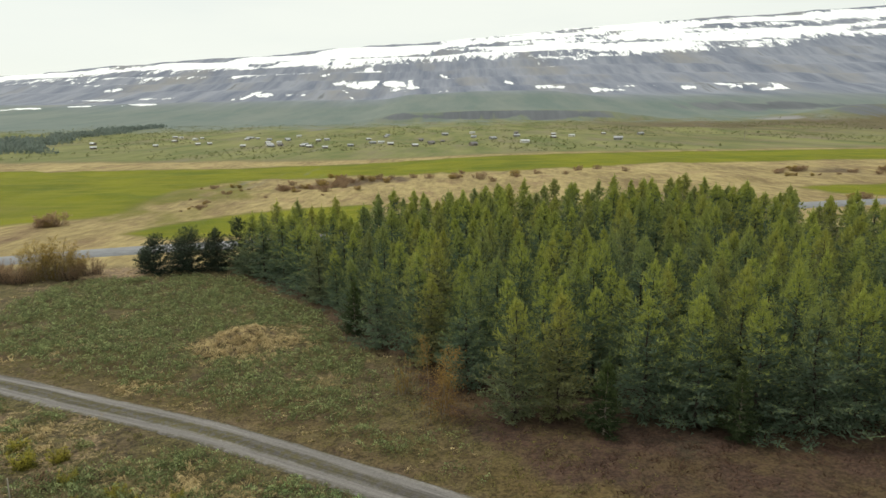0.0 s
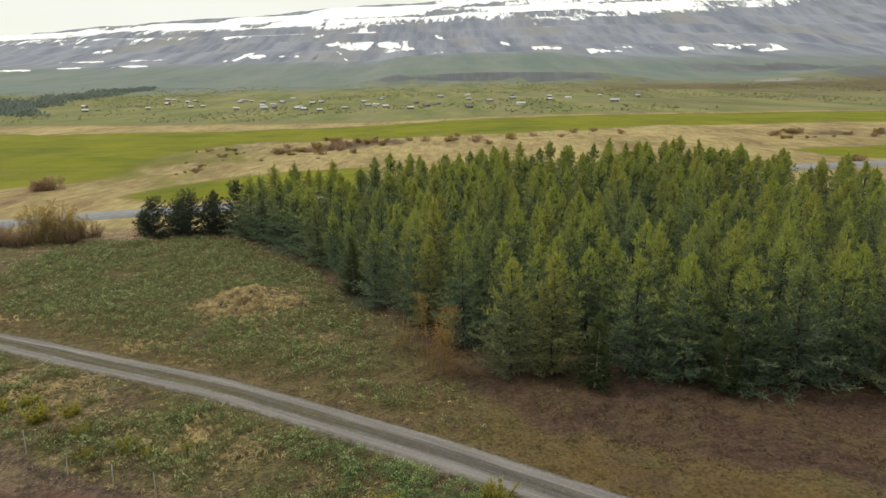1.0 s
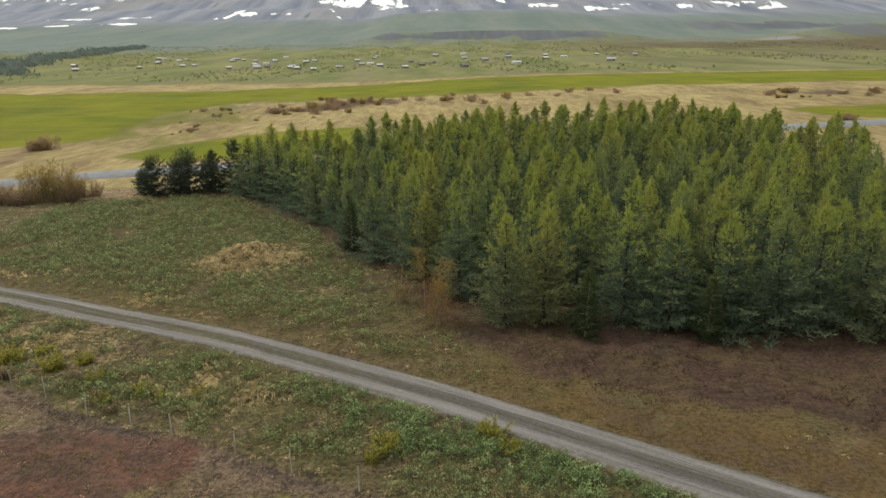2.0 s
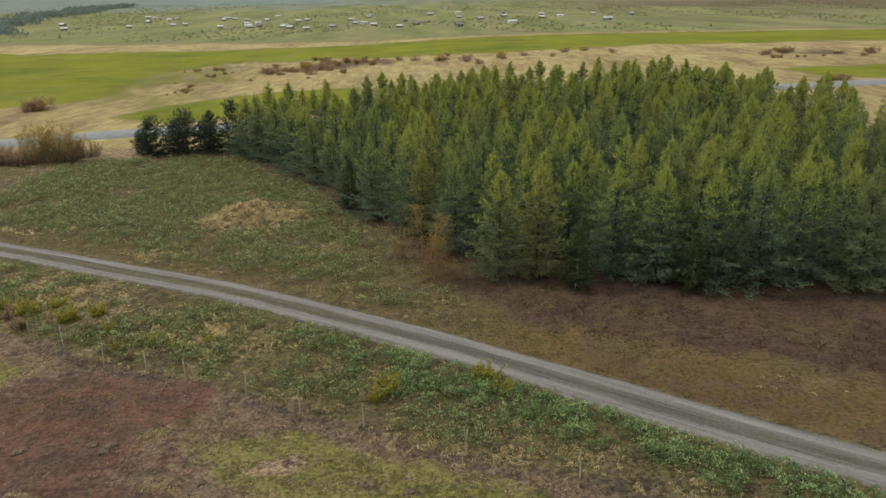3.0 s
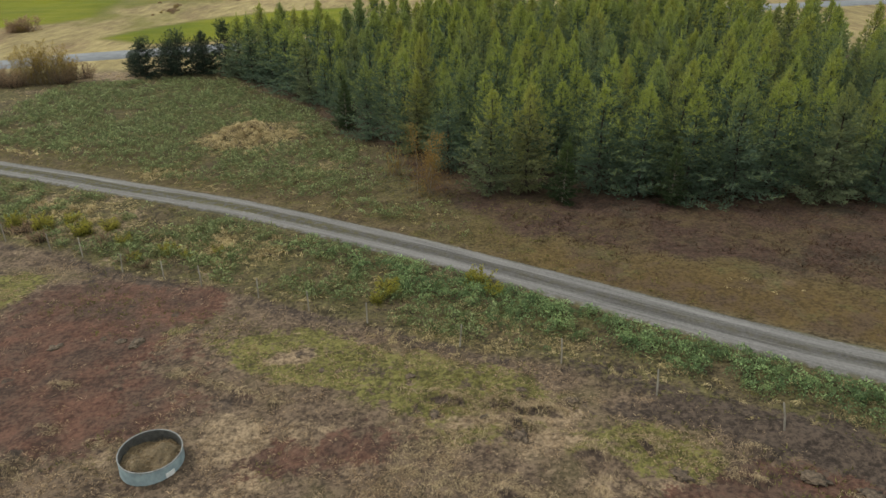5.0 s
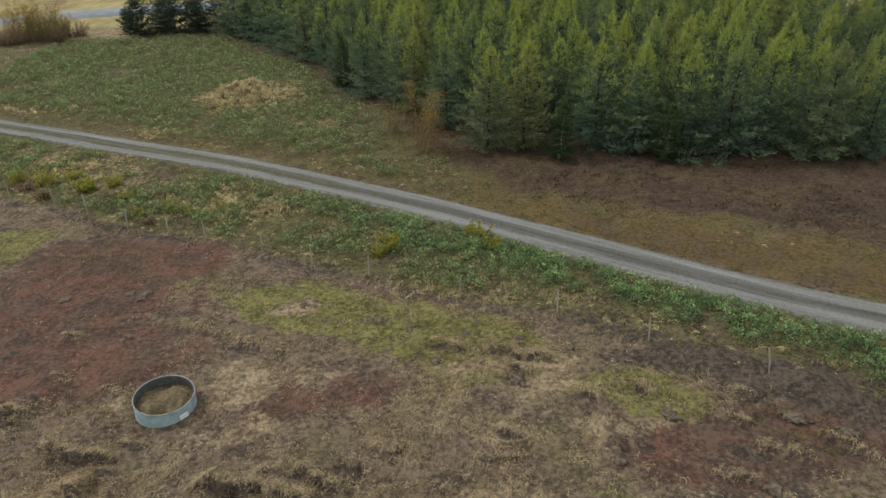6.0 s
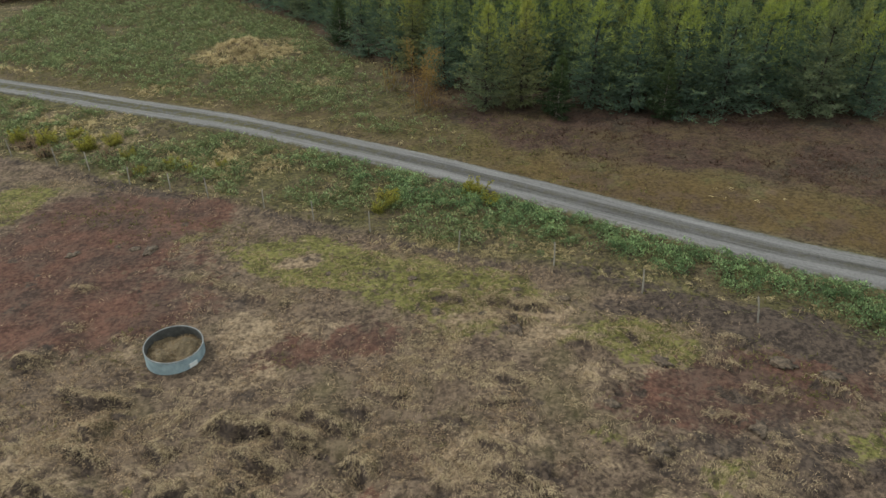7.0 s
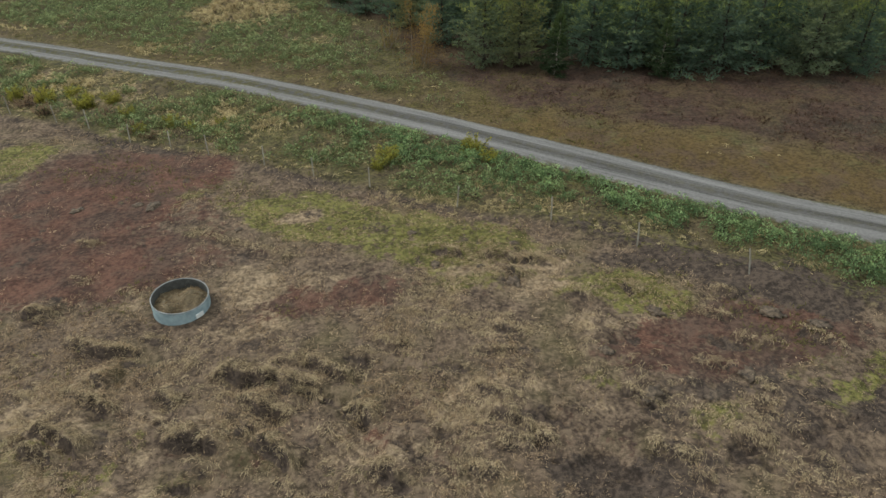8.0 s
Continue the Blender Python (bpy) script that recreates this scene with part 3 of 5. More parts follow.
    gully = 1 - np.abs(fbm(x + 0.25 * y, y * 0.03, 150, 81, 2)) * 34
    snow = np.maximum(snow, 0.7 * step(0.2, 0.7, gully) * step(0.30, 0.5, fbm(x, y, 330, 83, 3)) * step(1750, 2000, d))
    snow = snow * (y > 0)
    a = np.stack([field, tan, heath, soil], -1)
    b = np.stack([moss, snow, rock, scrub], -1)
    c = np.stack([litter, meadow * (1 - field), short, dirt], -1)
    return a, b, c, np.stack([straw, slope, gravel, np.maximum(cliff, 0)], -1)


SNOW = [(-230, 2440, 140, 75), (-120, 2270, 55, 165), (-330, 2450, 60, 55), (-551, 2072, 60, 48), (-760, 1790, 42, 50), (-917, 1790, 34, 42), (-1030, 1720, 60, 38), (-1203, 2566, 45, 50),
        (294, 1990, 46, 44), (440, 1905, 48, 44), (216, 2289, 26, 42), (849, 1815, 40, 36), (662, 1925, 26, 40), (780, 1890, 20, 34), (-700, 2850, 190, 40), (-300, 2800, 120, 45)]


def build_land():
    cx, cy = -1.0, -10.0
    fan = np.concatenate([np.linspace(-50, 50, 440), np.linspace(50, 310, 90)[1:-1]])
    rad = np.concatenate([[0.5, 3.0, 6.0], np.geomspace(8.0, 70, 325)[:-1], np.geomspace(70, 4880, 240)])
    a, r = np.meshgrid(np.radians(fan), rad)
    x, y = cx + r * np.sin(a), cy + r * np.cos(a)
    h = height(x, y)
    z = h + relief(x, y)
    n, m = len(fan), len(rad)
    i = np.arange(m - 1)[:, None] * n
    j = np.arange(n)[None, :]
    k = (j + 1) % n
    faces = np.stack([i + j, i + k, i + n + k, i + n + j], -1).reshape(-1, 4)[:, ::-1]
    me = mesh_np("ground", np.stack([x, y, z], -1).reshape(-1, 3), faces)
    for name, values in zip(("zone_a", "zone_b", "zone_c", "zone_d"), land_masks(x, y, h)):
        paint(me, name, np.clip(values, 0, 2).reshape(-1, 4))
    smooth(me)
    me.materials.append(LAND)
    return tagged(new("ground", me), "open valley land of grass, heath, fields and mountain side", "ground", kind="structure")


build_land()


def dense(line, gap):
    """Points every gap metres along a smooth line through the given ones."""
    p = [Vector((*q, 0)) for q in line]
    p = [p[0] * 2 - p[1]] + p + [p[-1] * 2 - p[-2]]
    out = []
    for a, b, c, d in zip(p, p[1:], p[2:], p[3:]):
        steps = max(2, int((c - b).length / gap))
        for s in range(steps):
            t = s / steps
            out.append(0.5 * (2 * b + (c - a) * t + (2 * a - 5 * b + 4 * c - d) * t * t + (3 * b - a - 3 * c + d) * t ** 3))
    out.append(p[-2])
    return np.array([(q.x, q.y) for q in out])


def ribbon(name, line, gap, offsets, lift, material, ragged=0.0):
    """A strip that follows the land: offsets across, lift of each."""
    pts = dense(line, gap)
    tang = np.gradient(pts, axis=0)
    tang /= np.linalg.norm(tang, axis=1)[:, None]
    side = np.stack([tang[:, 1], -tang[:, 0]], -1)
    rows = []
    for k, (o, up) in enumerate(zip(offsets, lift)):
        off = np.full(len(pts), float(o))
        if ragged and k in (0, len(offsets) - 1):
            s = np.arange(len(pts)) * gap
            off = off + ragged * fbm(s, s * 0 + 40 * k, 2.5, 91, 3)
        q = pts + side * off[:, None]
        base = height(q[:, 0], q[:, 1])
        rows.append(np.stack([q[:, 0], q[:, 1], base + up + 0.02 * fbm(q[:, 0], q[:, 1], 0.8, 93, 3) * (ragged > 0)], -1))
    v = np.stack(rows, 1)
    n, m = v.shape[:2]
    i, j = np.arange(n - 1)[:, None] * m, np.arange(m - 1)[None, :]
    f = np.stack([i + j, i + j + 1, i + m + j + 1, i + m + j], -1).reshape(-1, 4)
    me = mesh_np(name, v.reshape(-1, 3), f[:, ::-1])
    smooth(me)
    uv = me.uv_layers.new(name="along")
    st = np.stack(np.broadcast_arrays((np.arange(n) * gap)[:, None], np.array(offsets)[None, :]), -1).reshape(-1, 2)
    uv.data.foreach_set("uv", st[f[:, ::-1].ravel()].astype(np.float32).ravel())
    me.materials.append(material)
    return new(name, me)


def track_material():
    """Packed gravel: two pale wheel ruts, streaked by tyres, and a darker, loose middle."""
    t = Tree("track_gravel")
    rut, verge, _, _ = t.masks("wear")
    uv = t.add("ShaderNodeUVMap").outputs["UV"]
    lane = t.noise(1.0, 6, 0.7, (0.10, 3.2, 1.0), uv)
    stone = t.noise(7.0, 6, 0.75)
    g = t.ramp(t.math("ADD", t.math("MULTIPLY", lane, 0.6), t.math("MULTIPLY", stone, 0.4)), 0.38, 0.62)
    worn = t.ramp(t.math("ADD", rut, t.math("SUBTRACT", lane, 0.5)), 0.25, 0.75)
    col = t.mix(worn, t.mix(g, (0.060, 0.055, 0.053), (0.150, 0.140, 0.134)), t.mix(g, (0.122, 0.114, 0.110), (0.268, 0.253, 0.244)))
    green = t.math("MULTIPLY", verge, t.ramp(t.noise(2.2, 5, 0.7), 0.40, 0.56))
    col = t.mix(green, col, t.mix(g, (0.050, 0.045, 0.022), (0.13, 0.115, 0.055)))
    return t.done(col, 0.95, t.bump(g, 0.7, 0.05), specular=0.2)


offs = [-1.38, -1.22, -1.02, -0.82, -0.6, -0.36, 0.0, 0.36, 0.6, 0.82, 1.02, 1.22, 1.38]
ups = [-0.06, 0.02, 0.03, 0.015, 0.015, 0.045, 0.075, 0.045, 0.015, 0.015, 0.03, 0.02, -0.06]
TRACK_OB = ribbon("dirt_track", TRACK, 0.35, offs, ups, track_material(), 0.22)
rut = [0.2, 0.6, 0.9, 1, 0.8, 0.3, 0.0, 0.25, 0.8, 1, 0.9, 0.75, 0.3]
edge = [1, 0.7, 0.1, 0, 0, 0.1, 0.45, 0.1, 0, 0, 0.1, 0.7, 1]
count = len(TRACK_OB.data.vertices) // len(offs)
wear = np.tile(np.stack([rut, edge, np.zeros(13), np.ones(13)], -1), (count, 1)).reshape(count, 13, 4)
west = step(2.0, -16.0, np.array([v.co.x for v in TRACK_OB.data.vertices]).reshape(count, 13))
wear[:, 4:9, 1] += west[:, 4:9] * np.array([0.2, 1.0, 1.3, 1.0, 0.2])
wear[:, 5:8, 0] = wear[:, 5:8, 0] * (1 - 0.6 * west[:, 5:8]) + 0.12 * (1 - west[:, 5:8])
paint(TRACK_OB.data, "wear", np.clip(wear, 0, 1))
tagged(TRACK_OB, "grey gravel farm track with two worn wheel ruts", "track", kind="structure")

road = ribbon("road", ROAD, 4.0, [-3.6, -3.1, 0, 3.1, 3.6], [-0.2, 0.22, 0.30, 0.22, -0.2], ASPHALT)
tagged(road, "grey paved country road behind the plantation", "road", kind="structure")


# ---- foliage ----
rng = np.random.default_rng(7)


def blades(base, way, length, width):
    """Narrow leaf triangles: base points, directions, lengths, widths."""
    n = len(base)
    way = way / np.linalg.norm(way, axis=1)[:, None]
    across = np.cross(way, rng.normal(size=(n, 3)))
    across /= np.linalg.norm(across, axis=1)[:, None] + 1e-9
    w = (across * np.asarray(width).reshape(-1, 1)) * 0.5
    v = np.stack([base - w, base + w, base + way * np.asarray(length).reshape(-1, 1)], 1).reshape(-1, 3)
    return v, np.arange(n * 3).reshape(-1, 3)


def lens_leaves(base, way, length, width):
    """Pointed leaves with a fold down the middle: two triangles each."""
    n = len(base)
    way = way / np.linalg.norm(way, axis=1)[:, None]
    across = np.cross(way, rng.normal(size=(n, 3)))
    across /= np.linalg.norm(across, axis=1)[:, None] + 1e-9
    up = np.cross(across, way)
    L, W = np.asarray(length).reshape(-1, 1), np.asarray(width).reshape(-1, 1)
    mid = base + way * L * 0.45
    v = np.stack([base, mid - across * W * 0.5 + up * W * 0.15, base + way * L, mid + across * W * 0.5 + up * W * 0.15], 1).reshape(-1, 3)
    i = np.arange(n)[:, None] * 4
    f = np.concatenate([i + np.array([[0, 1, 2]]), i + np.array([[0, 2, 3]])])
    return v, f


def limb(points, radii, sides=5):
    """A tapered round limb through the points."""
    points = np.asarray(points, float)
    ring = []
    for k, (p, r) in enumerate(zip(points, radii)):
        d = points[min(k + 1, len(points) - 1)] - points[max(k - 1, 0)]
        d /= np.linalg.norm(d)
        a = np.cross(d, (0.3, 0.9, 0.1))
        a /= np.linalg.norm(a)
        b = np.cross(d, a)
        for s in range(sides):
            q = 2 * math.pi * s / sides
            ring.append(p + r * (math.cos(q) * a + math.sin(q) * b))
    f = []
    for k in range(len(points) - 1):
        for s in range(sides):
            s2 = (s + 1) % sides
            f.append([k * sides + s, k * sides + s2, (k + 1) * sides + s2, (k + 1) * sides + s])
    return np.array(ring), np.array(f)


def joined(pieces):
    vs, fs, off = [], [], 0
    for v, f in pieces:
        vs.append(v)
        fs.append(f + off)
        off += len(v)
    return np.concatenate(vs), np.concatenate(fs)


def conifer(height_m, girth, leaves, blade=1.0, limbs=True, taper=1.06):
    """Trunk and crown of one conifer, foot at the origin: arrays of limbs, leaf triangles and growth.

    Tiers of branches, each set with sprays of needles; new shoots stand up like candles on the upper ones."""
    top = height_m
    wood = []
    zs = np.linspace(-0.15, top, 9)
    bend = np.cumsum(rng.normal(0, 0.04, (9, 2)), axis=0)
    stem = np.stack([bend[:, 0], bend[:, 1], zs], -1)
    wood.append(limb(stem, 0.014 * top * (1.02 - np.linspace(0, 1, 9)) + 0.008, 6))
    base, way, length, width, grow = [], [], [], [], []
    first = 0.45
    z, lop, lop2 = first, rng.uniform(0, 6.28), rng.uniform(0, 6.28)
    up = np.array([0, 0, 1.0])
    while z < top - 0.12:
        f = (z - first) / (top - first)
        swell = 1 + 0.12 * math.sin(2.4 * z + lop)
        reach = girth * (1 - f) ** taper * (0.80 + 0.20 * min(1.0, f / 0.12)) * swell
        reach = max(reach, 0.10)
        whorl = int(rng.integers(5, 8)) if f < 0.85 else 4
        turn = rng.uniform(0, 6.28)
        for w in range(whorl):
            az = turn + 6.28 * w / whorl + rng.normal(0, 0.25)
            L = reach * rng.uniform(0.55, 1.22) * (1 + 0.20 * math.sin(az + lop2))
            rise = -0.16 + 1.0 * f ** 1.4 + rng.normal(0, 0.10)
            out = np.array([math.cos(az), math.sin(az), 0])
            sideways = np.array([-out[1], out[0], 0])
            at = np.array([np.interp(z, zs, stem[:, 0]), np.interp(z, zs, stem[:, 1]), z + rng.normal(0, 0.12)])
            s = np.linspace(0, 1, 4)[:, None]
            path = at + out * L * s + up * (L * rise * s + 0.24 * L * s * s)
            if L > 0.6 and limbs:
                wood.append(limb(path[::3] if L < 1.2 else path[[0, 2, 3]], [0.022, 0.004] if L < 1.2 else [0.022, 0.012, 0.004], 3))
            # sprays of needles along the branch, alternately to its sides
            sprays = max(3, int((3 + 4.2 * L) * leaves / 40))
            q = np.clip(np.linspace(0.22, 1.0, sprays) + rng.normal(0, 0.05, sprays), 0.1, 1.0)
            hand = np.where(np.arange(sprays) % 2 == 0, 1.0, -1.0) * rng.uniform(0.3, 1.0, sprays)
            root = at + out * (L * q)[:, None] + up * (L * rise * q + 0.24 * L * q * q)[:, None]
            head = out * 0.75 + sideways * hand[:, None] + up * (0.12 + 0.55 * f + rng.normal(0, 0.15, sprays))[:, None]
            long_by = (0.20 + 0.26 * L * (1.15 - q)) * rng.uniform(0.7, 1.25, sprays)
            m = 6
            r = rng.uniform(0.05, 1.0, (sprays, m))
            p = root[:, None, :] + head[:, None, :] * (long_by[:, None] * r)[..., None] + rng.normal(0, 0.035, (sprays, m, 3))
            d = head[:, None, :] * rng.uniform(0.4, 1.0, (sprays, m))[..., None] + rng.normal(0, 0.42, (sprays, m, 3)) + up * 0.18
            n = sprays * m
            base.append(p.reshape(-1, 3)), way.append(d.reshape(-1, 3))
            length.append(rng.uniform(0.14, 0.30, n) * blade * (1 - 0.45 * f)), width.append(rng.uniform(0.045, 0.095, n) * blade * (1 - 0.45 * f))
            # Paler with height: young shoots, and light from above put into the tone.
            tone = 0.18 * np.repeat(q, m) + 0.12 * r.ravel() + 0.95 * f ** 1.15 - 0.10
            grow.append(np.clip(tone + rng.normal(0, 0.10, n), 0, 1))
            # the dense inside of the crown, its shade put into a dark tone
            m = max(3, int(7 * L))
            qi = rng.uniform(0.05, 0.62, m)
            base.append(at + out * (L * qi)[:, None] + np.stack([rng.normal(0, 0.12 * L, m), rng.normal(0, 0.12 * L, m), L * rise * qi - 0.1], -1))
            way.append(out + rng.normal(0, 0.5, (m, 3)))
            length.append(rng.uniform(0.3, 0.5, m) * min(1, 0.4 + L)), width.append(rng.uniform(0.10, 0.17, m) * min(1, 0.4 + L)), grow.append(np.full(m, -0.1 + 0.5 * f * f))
            if f > 0.42:
                # candles: upright new shoots at the branch ends
                m = 4
                tip = path[-1] - out * 0.05
                base.append(tip + rng.normal(0, 0.05, (m, 3)) * np.array([1, 1, 0.6]))
                way.append(np.stack([rng.normal(0, 0.12, m) + 0.25 * out[0], rng.normal(0, 0.12, m) + 0.25 * out[1], np.full(m, 1.0)], -1))
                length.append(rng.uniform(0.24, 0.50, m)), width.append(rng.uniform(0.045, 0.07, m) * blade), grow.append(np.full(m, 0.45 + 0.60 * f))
        z += (0.34 + 0.12 * rng.random()) * (1.0 if f < 0.7 else 0.62)
    # the leader: a thin spire of new growth
    n = 34
    q = rng.uniform(0, 1, n)
    p = np.stack([stem[-1, 0] + rng.normal(0, 0.02, n), stem[-1, 1] + rng.normal(0, 0.02, n), top - 0.6 + 1.15 * q], -1)
    base.append(p), way.append(np.stack([rng.normal(0, 0.4, n), rng.normal(0, 0.4, n), np.full(n, 0.9)], -1))
    length.append(np.full(n, 0.20)), width.append(np.full(n, 0.055)), grow.append(np.full(n, 1.0))
    base, way = np.concatenate(base), np.concatenate(way)
    v, f = blades(base, way, np.concatenate(length), np.concatenate(width))
    return joined(wood), (v, f), np.repeat(np.concatenate(grow), 3)


def tree_thing(name, label, category, wood, crown, grow, bark, needles, group=""):
    root = tagged(new(name), label, category, group)
    part_np("trunk", *wood, bark, root, soft=True)
    c = part_np("crown", *crown, needles, root)
    paint(c.data, "leaf_tone", np.stack([grow, grow * 0, grow, np.ones_like(grow)], -1))
    return root


def plant(root, x, y, scale=1.0, turn=None, sink=0.05):
    z = float(ground_z(np.array([x]), np.array([y]))[0]) - sink
    turn = rng.uniform(0, 360) if turn is None else turn
    m = pose(x, y, z, 0, 0, turn) @ Matrix.Diagonal((scale, scale, scale * rng.uniform(0.94, 1.06), 1))
    if root.get("placed"):
        made = copy_thing(root, m)
        made.matrix_basis = m
        return made
    root["placed"] = 1
    root.matrix_basis = m
    return root


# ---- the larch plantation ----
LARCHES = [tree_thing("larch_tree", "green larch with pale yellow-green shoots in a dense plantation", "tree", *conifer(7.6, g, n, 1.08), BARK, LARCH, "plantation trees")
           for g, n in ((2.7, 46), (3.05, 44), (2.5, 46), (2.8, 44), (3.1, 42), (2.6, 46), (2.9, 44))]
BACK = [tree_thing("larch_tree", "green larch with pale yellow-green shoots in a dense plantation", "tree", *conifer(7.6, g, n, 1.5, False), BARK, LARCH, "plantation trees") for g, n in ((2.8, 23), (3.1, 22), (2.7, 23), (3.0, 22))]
DEEP = []
SPRUCES = [tree_thing("spruce_tree", "dull dark green spruce at the plantation's edge", "tree", *conifer(h, g, 80), PALE_BARK, SPRUCE, "plantation trees") for h, g in ((4.5, 1.25), (6.0, 1.7))]
EDGE = [(4.3, 38.9, 0.96, 1.05), (11.8, 38.4, 1.0, 1.0), (14.1, 36.7, 0.98, 1.0), (17.5, 36.3, 1.0, 1.05), (20.2, 35.6, 0.96, 1.1), (22.9, 36.2, 1.0, 1.1), (26.0, 34.6, 1.0, 1.0), (6.9, 38.9, 1.0, 1.0),
        (1.6, 44.6, 0.9, 1.0), (-1.0, 49.0, 0.9, 1.0), (-5.3, 54.2, 0.92, 1.0), (-8.2, 60.5, 0.75, 1.0), (-10.6, 66.5, 0.8, 1.0),
        (-23.6, 84.6, 1.02, 1.25), (-21.6, 82.2, 1.0, 1.25), (-21.0, 86.2, 1.08, 1.25), (-18.6, 79.4, 1.0, 1.25), (-18.0, 83.6, 1.06, 1.25), (-16.2, 76.2, 0.98, 1.25), (-14.2, 72.6, 0.96, 1.25), (-12.6, 69.4, 0.9, 1.25)]
spots = []
for x, y, s, wide_by in EDGE:
    t = plant(LARCHES[len(spots) % len(LARCHES)], x, y, s)
    t.matrix_basis = t.matrix_basis @ Matrix.Diagonal((wide_by, wide_by, 1, 1))
    spots.append((x, y))
for x, y, k, s in ((8.9, 36.5, 0, 1.0), (16.0, 35.0, 1, 0.7), (-7.6, 57.5, 1, 0.8)):
    plant(SPRUCES[k], x, y, s)
    spots.append((x, y))
y, row = 31.0, 0
while y < 107:
    gap = 3.35 if y < 62 else 3.5
    for colm in range(0, 32):
        x = -34 + colm * gap + (row % 2) * gap * 0.5 + rng.normal(0, 0.55)
        yy = y + rng.normal(0, 0.55)
        ok = inside(FOREST, np.array([x]), np.array([yy]))[0] > 0.4
        if not ok or min(math.hypot(x - a, yy - b) for a, b in spots) < 2.1 or rng.random() < 0.06 or x > 0.70 * yy + 8.5:
            continue
        spots.append((x, yy))
        if yy > 74 and x > -12:
            DEEP.append((x, yy, rng.triangular(0.78, 1.0, 1.16)))
            continue
        plant(LARCHES[int(rng.integers(len(LARCHES)))] if yy < 60 else BACK[int(rng.integers(len(BACK)))], x, yy, rng.triangular(0.70, 1.0, 1.14) + (0.03 if yy > 70 else 0.0))
    y, row = y + gap * 0.87, row + 1

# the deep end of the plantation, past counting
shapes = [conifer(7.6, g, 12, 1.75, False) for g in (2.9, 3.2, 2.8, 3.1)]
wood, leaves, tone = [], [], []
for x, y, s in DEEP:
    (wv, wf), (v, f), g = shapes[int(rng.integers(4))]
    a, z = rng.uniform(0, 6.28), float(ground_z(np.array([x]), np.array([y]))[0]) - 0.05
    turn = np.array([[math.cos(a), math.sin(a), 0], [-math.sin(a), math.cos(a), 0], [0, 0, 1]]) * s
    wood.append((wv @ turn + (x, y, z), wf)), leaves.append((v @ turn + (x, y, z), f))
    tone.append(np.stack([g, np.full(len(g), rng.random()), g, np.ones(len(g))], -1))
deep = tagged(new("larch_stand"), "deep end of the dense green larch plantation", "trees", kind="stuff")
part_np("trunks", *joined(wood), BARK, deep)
paint(part_np("crowns", *joined(leaves), LARCH, deep).data, "leaf_tone", np.concatenate(tone))

# ---- dark pines and bushes at the wood's end ----
PINES = [tree_thing("pine_tree", "dark green young pine beside the road", "tree", *conifer(h, g, 60, 1.15, True, 0.70), BARK, PINE, "roadside pines") for h, g in ((5.4, 3.3), (6.2, 2.5))]
for x, y, k, s in ((-36.6, 86.5, 0, 0.88), (-38.4, 87.6, 0, 0.6), (-32.2, 86.8, 0, 0.98), (-34.2, 88.6, 0, 0.8), (-29.0, 87.2, 1, 0.85), (-30.6, 89.6, 0, 0.72), (-26.2, 88.0, 1, 1.05)):
    plant(PINES[k], x, y, s)


def bush(spread, tall, stems, leaves, leaf=(0.10, 0.22), wide=(0.03, 0.07), upright=0.8, airy=0.10):
    """A many-stemmed shrub: arrays of limbs, leaves and growth."""
    wood, base, way, grow = [], [], [], []
    for _ in range(stems):
        az, lean = rng.uniform(0, 6.28), rng.uniform(0.02, 1.0)
        out = np.array([math.cos(az), math.sin(az), 0])
        L = tall * rng.uniform(0.6, 1.0)
        foot = out * spread * 0.55 * rng.random() - np.array([0, 0, 0.1])
        s = np.linspace(0, 1, 4)[:, None]
        path = foot + out * spread * 0.6 * lean * s ** 1.3 + np.array([0, 0, 1.0]) * L * s * (1 - 0.25 * lean * s)
        path[1:] += rng.normal(0, 0.05 * tall, (3, 3)) * 0.5
        wood.append(limb(path, [0.035, 0.025, 0.014, 0.004], 3))
        n = leaves
        q = rng.uniform(0.04, 1.0, n)
        p = np.stack([np.interp(q, s[:, 0], path[:, k]) for k in range(3)], -1)
        p += rng.normal(0, airy * spread, (n, 3)) * (1.3 - q)[:, None] * np.array([1, 1, 0.6])
        p[:, 2] = np.maximum(p[:, 2], 0.02)
        base.append(p)
        d = out * 0.4 + rng.normal(0, 0.6, (n, 3))
        d[:, 2] = np.abs(d[:, 2]) * upright + 0.15
        way.append(d)
        grow.append(np.clip(q + rng.normal(0, 0.15, n), 0, 1))
    base, way = np.concatenate(base), np.concatenate(way)
    n = len(base)
    v, f = blades(base, way, rng.uniform(*leaf, n), rng.uniform(*wide, n))
    return joined(wood), (v, f), np.repeat(np.concatenate(grow), 3)


def shrub(name, label, shape, bark, leaf, group=""):
    return tree_thing(name, label, "shrub" if "birch" not in name else "tree", *shape, bark, leaf, group)


birch = shrub("birch_tree", "thin young birch with sparse orange-brown leaves before the larches", bush(1.7, 6.0, 6, 620, (0.07, 0.15), (0.04, 0.08), 0.8, 0.34), PALE_BARK, BIRCH)
plant(birch, -0.3, 39.9)
plant(shrub("birch_sapling", "low orange-brown birch sapling at the wood's edge", bush(0.9, 3.0, 10, 90, (0.08, 0.18), (0.03, 0.06)), PALE_BARK, BIRCH), -2.6, 43.4)
WILLOWS = [shrub("willow_bush", "large straw-coloured willow bush just coming into leaf", bush(2.4, 5.2, 34, 190, (0.12, 0.26), (0.03, 0.07), 0.8, 0.13), PALE_BARK, WILLOW, "roadside bushes")]
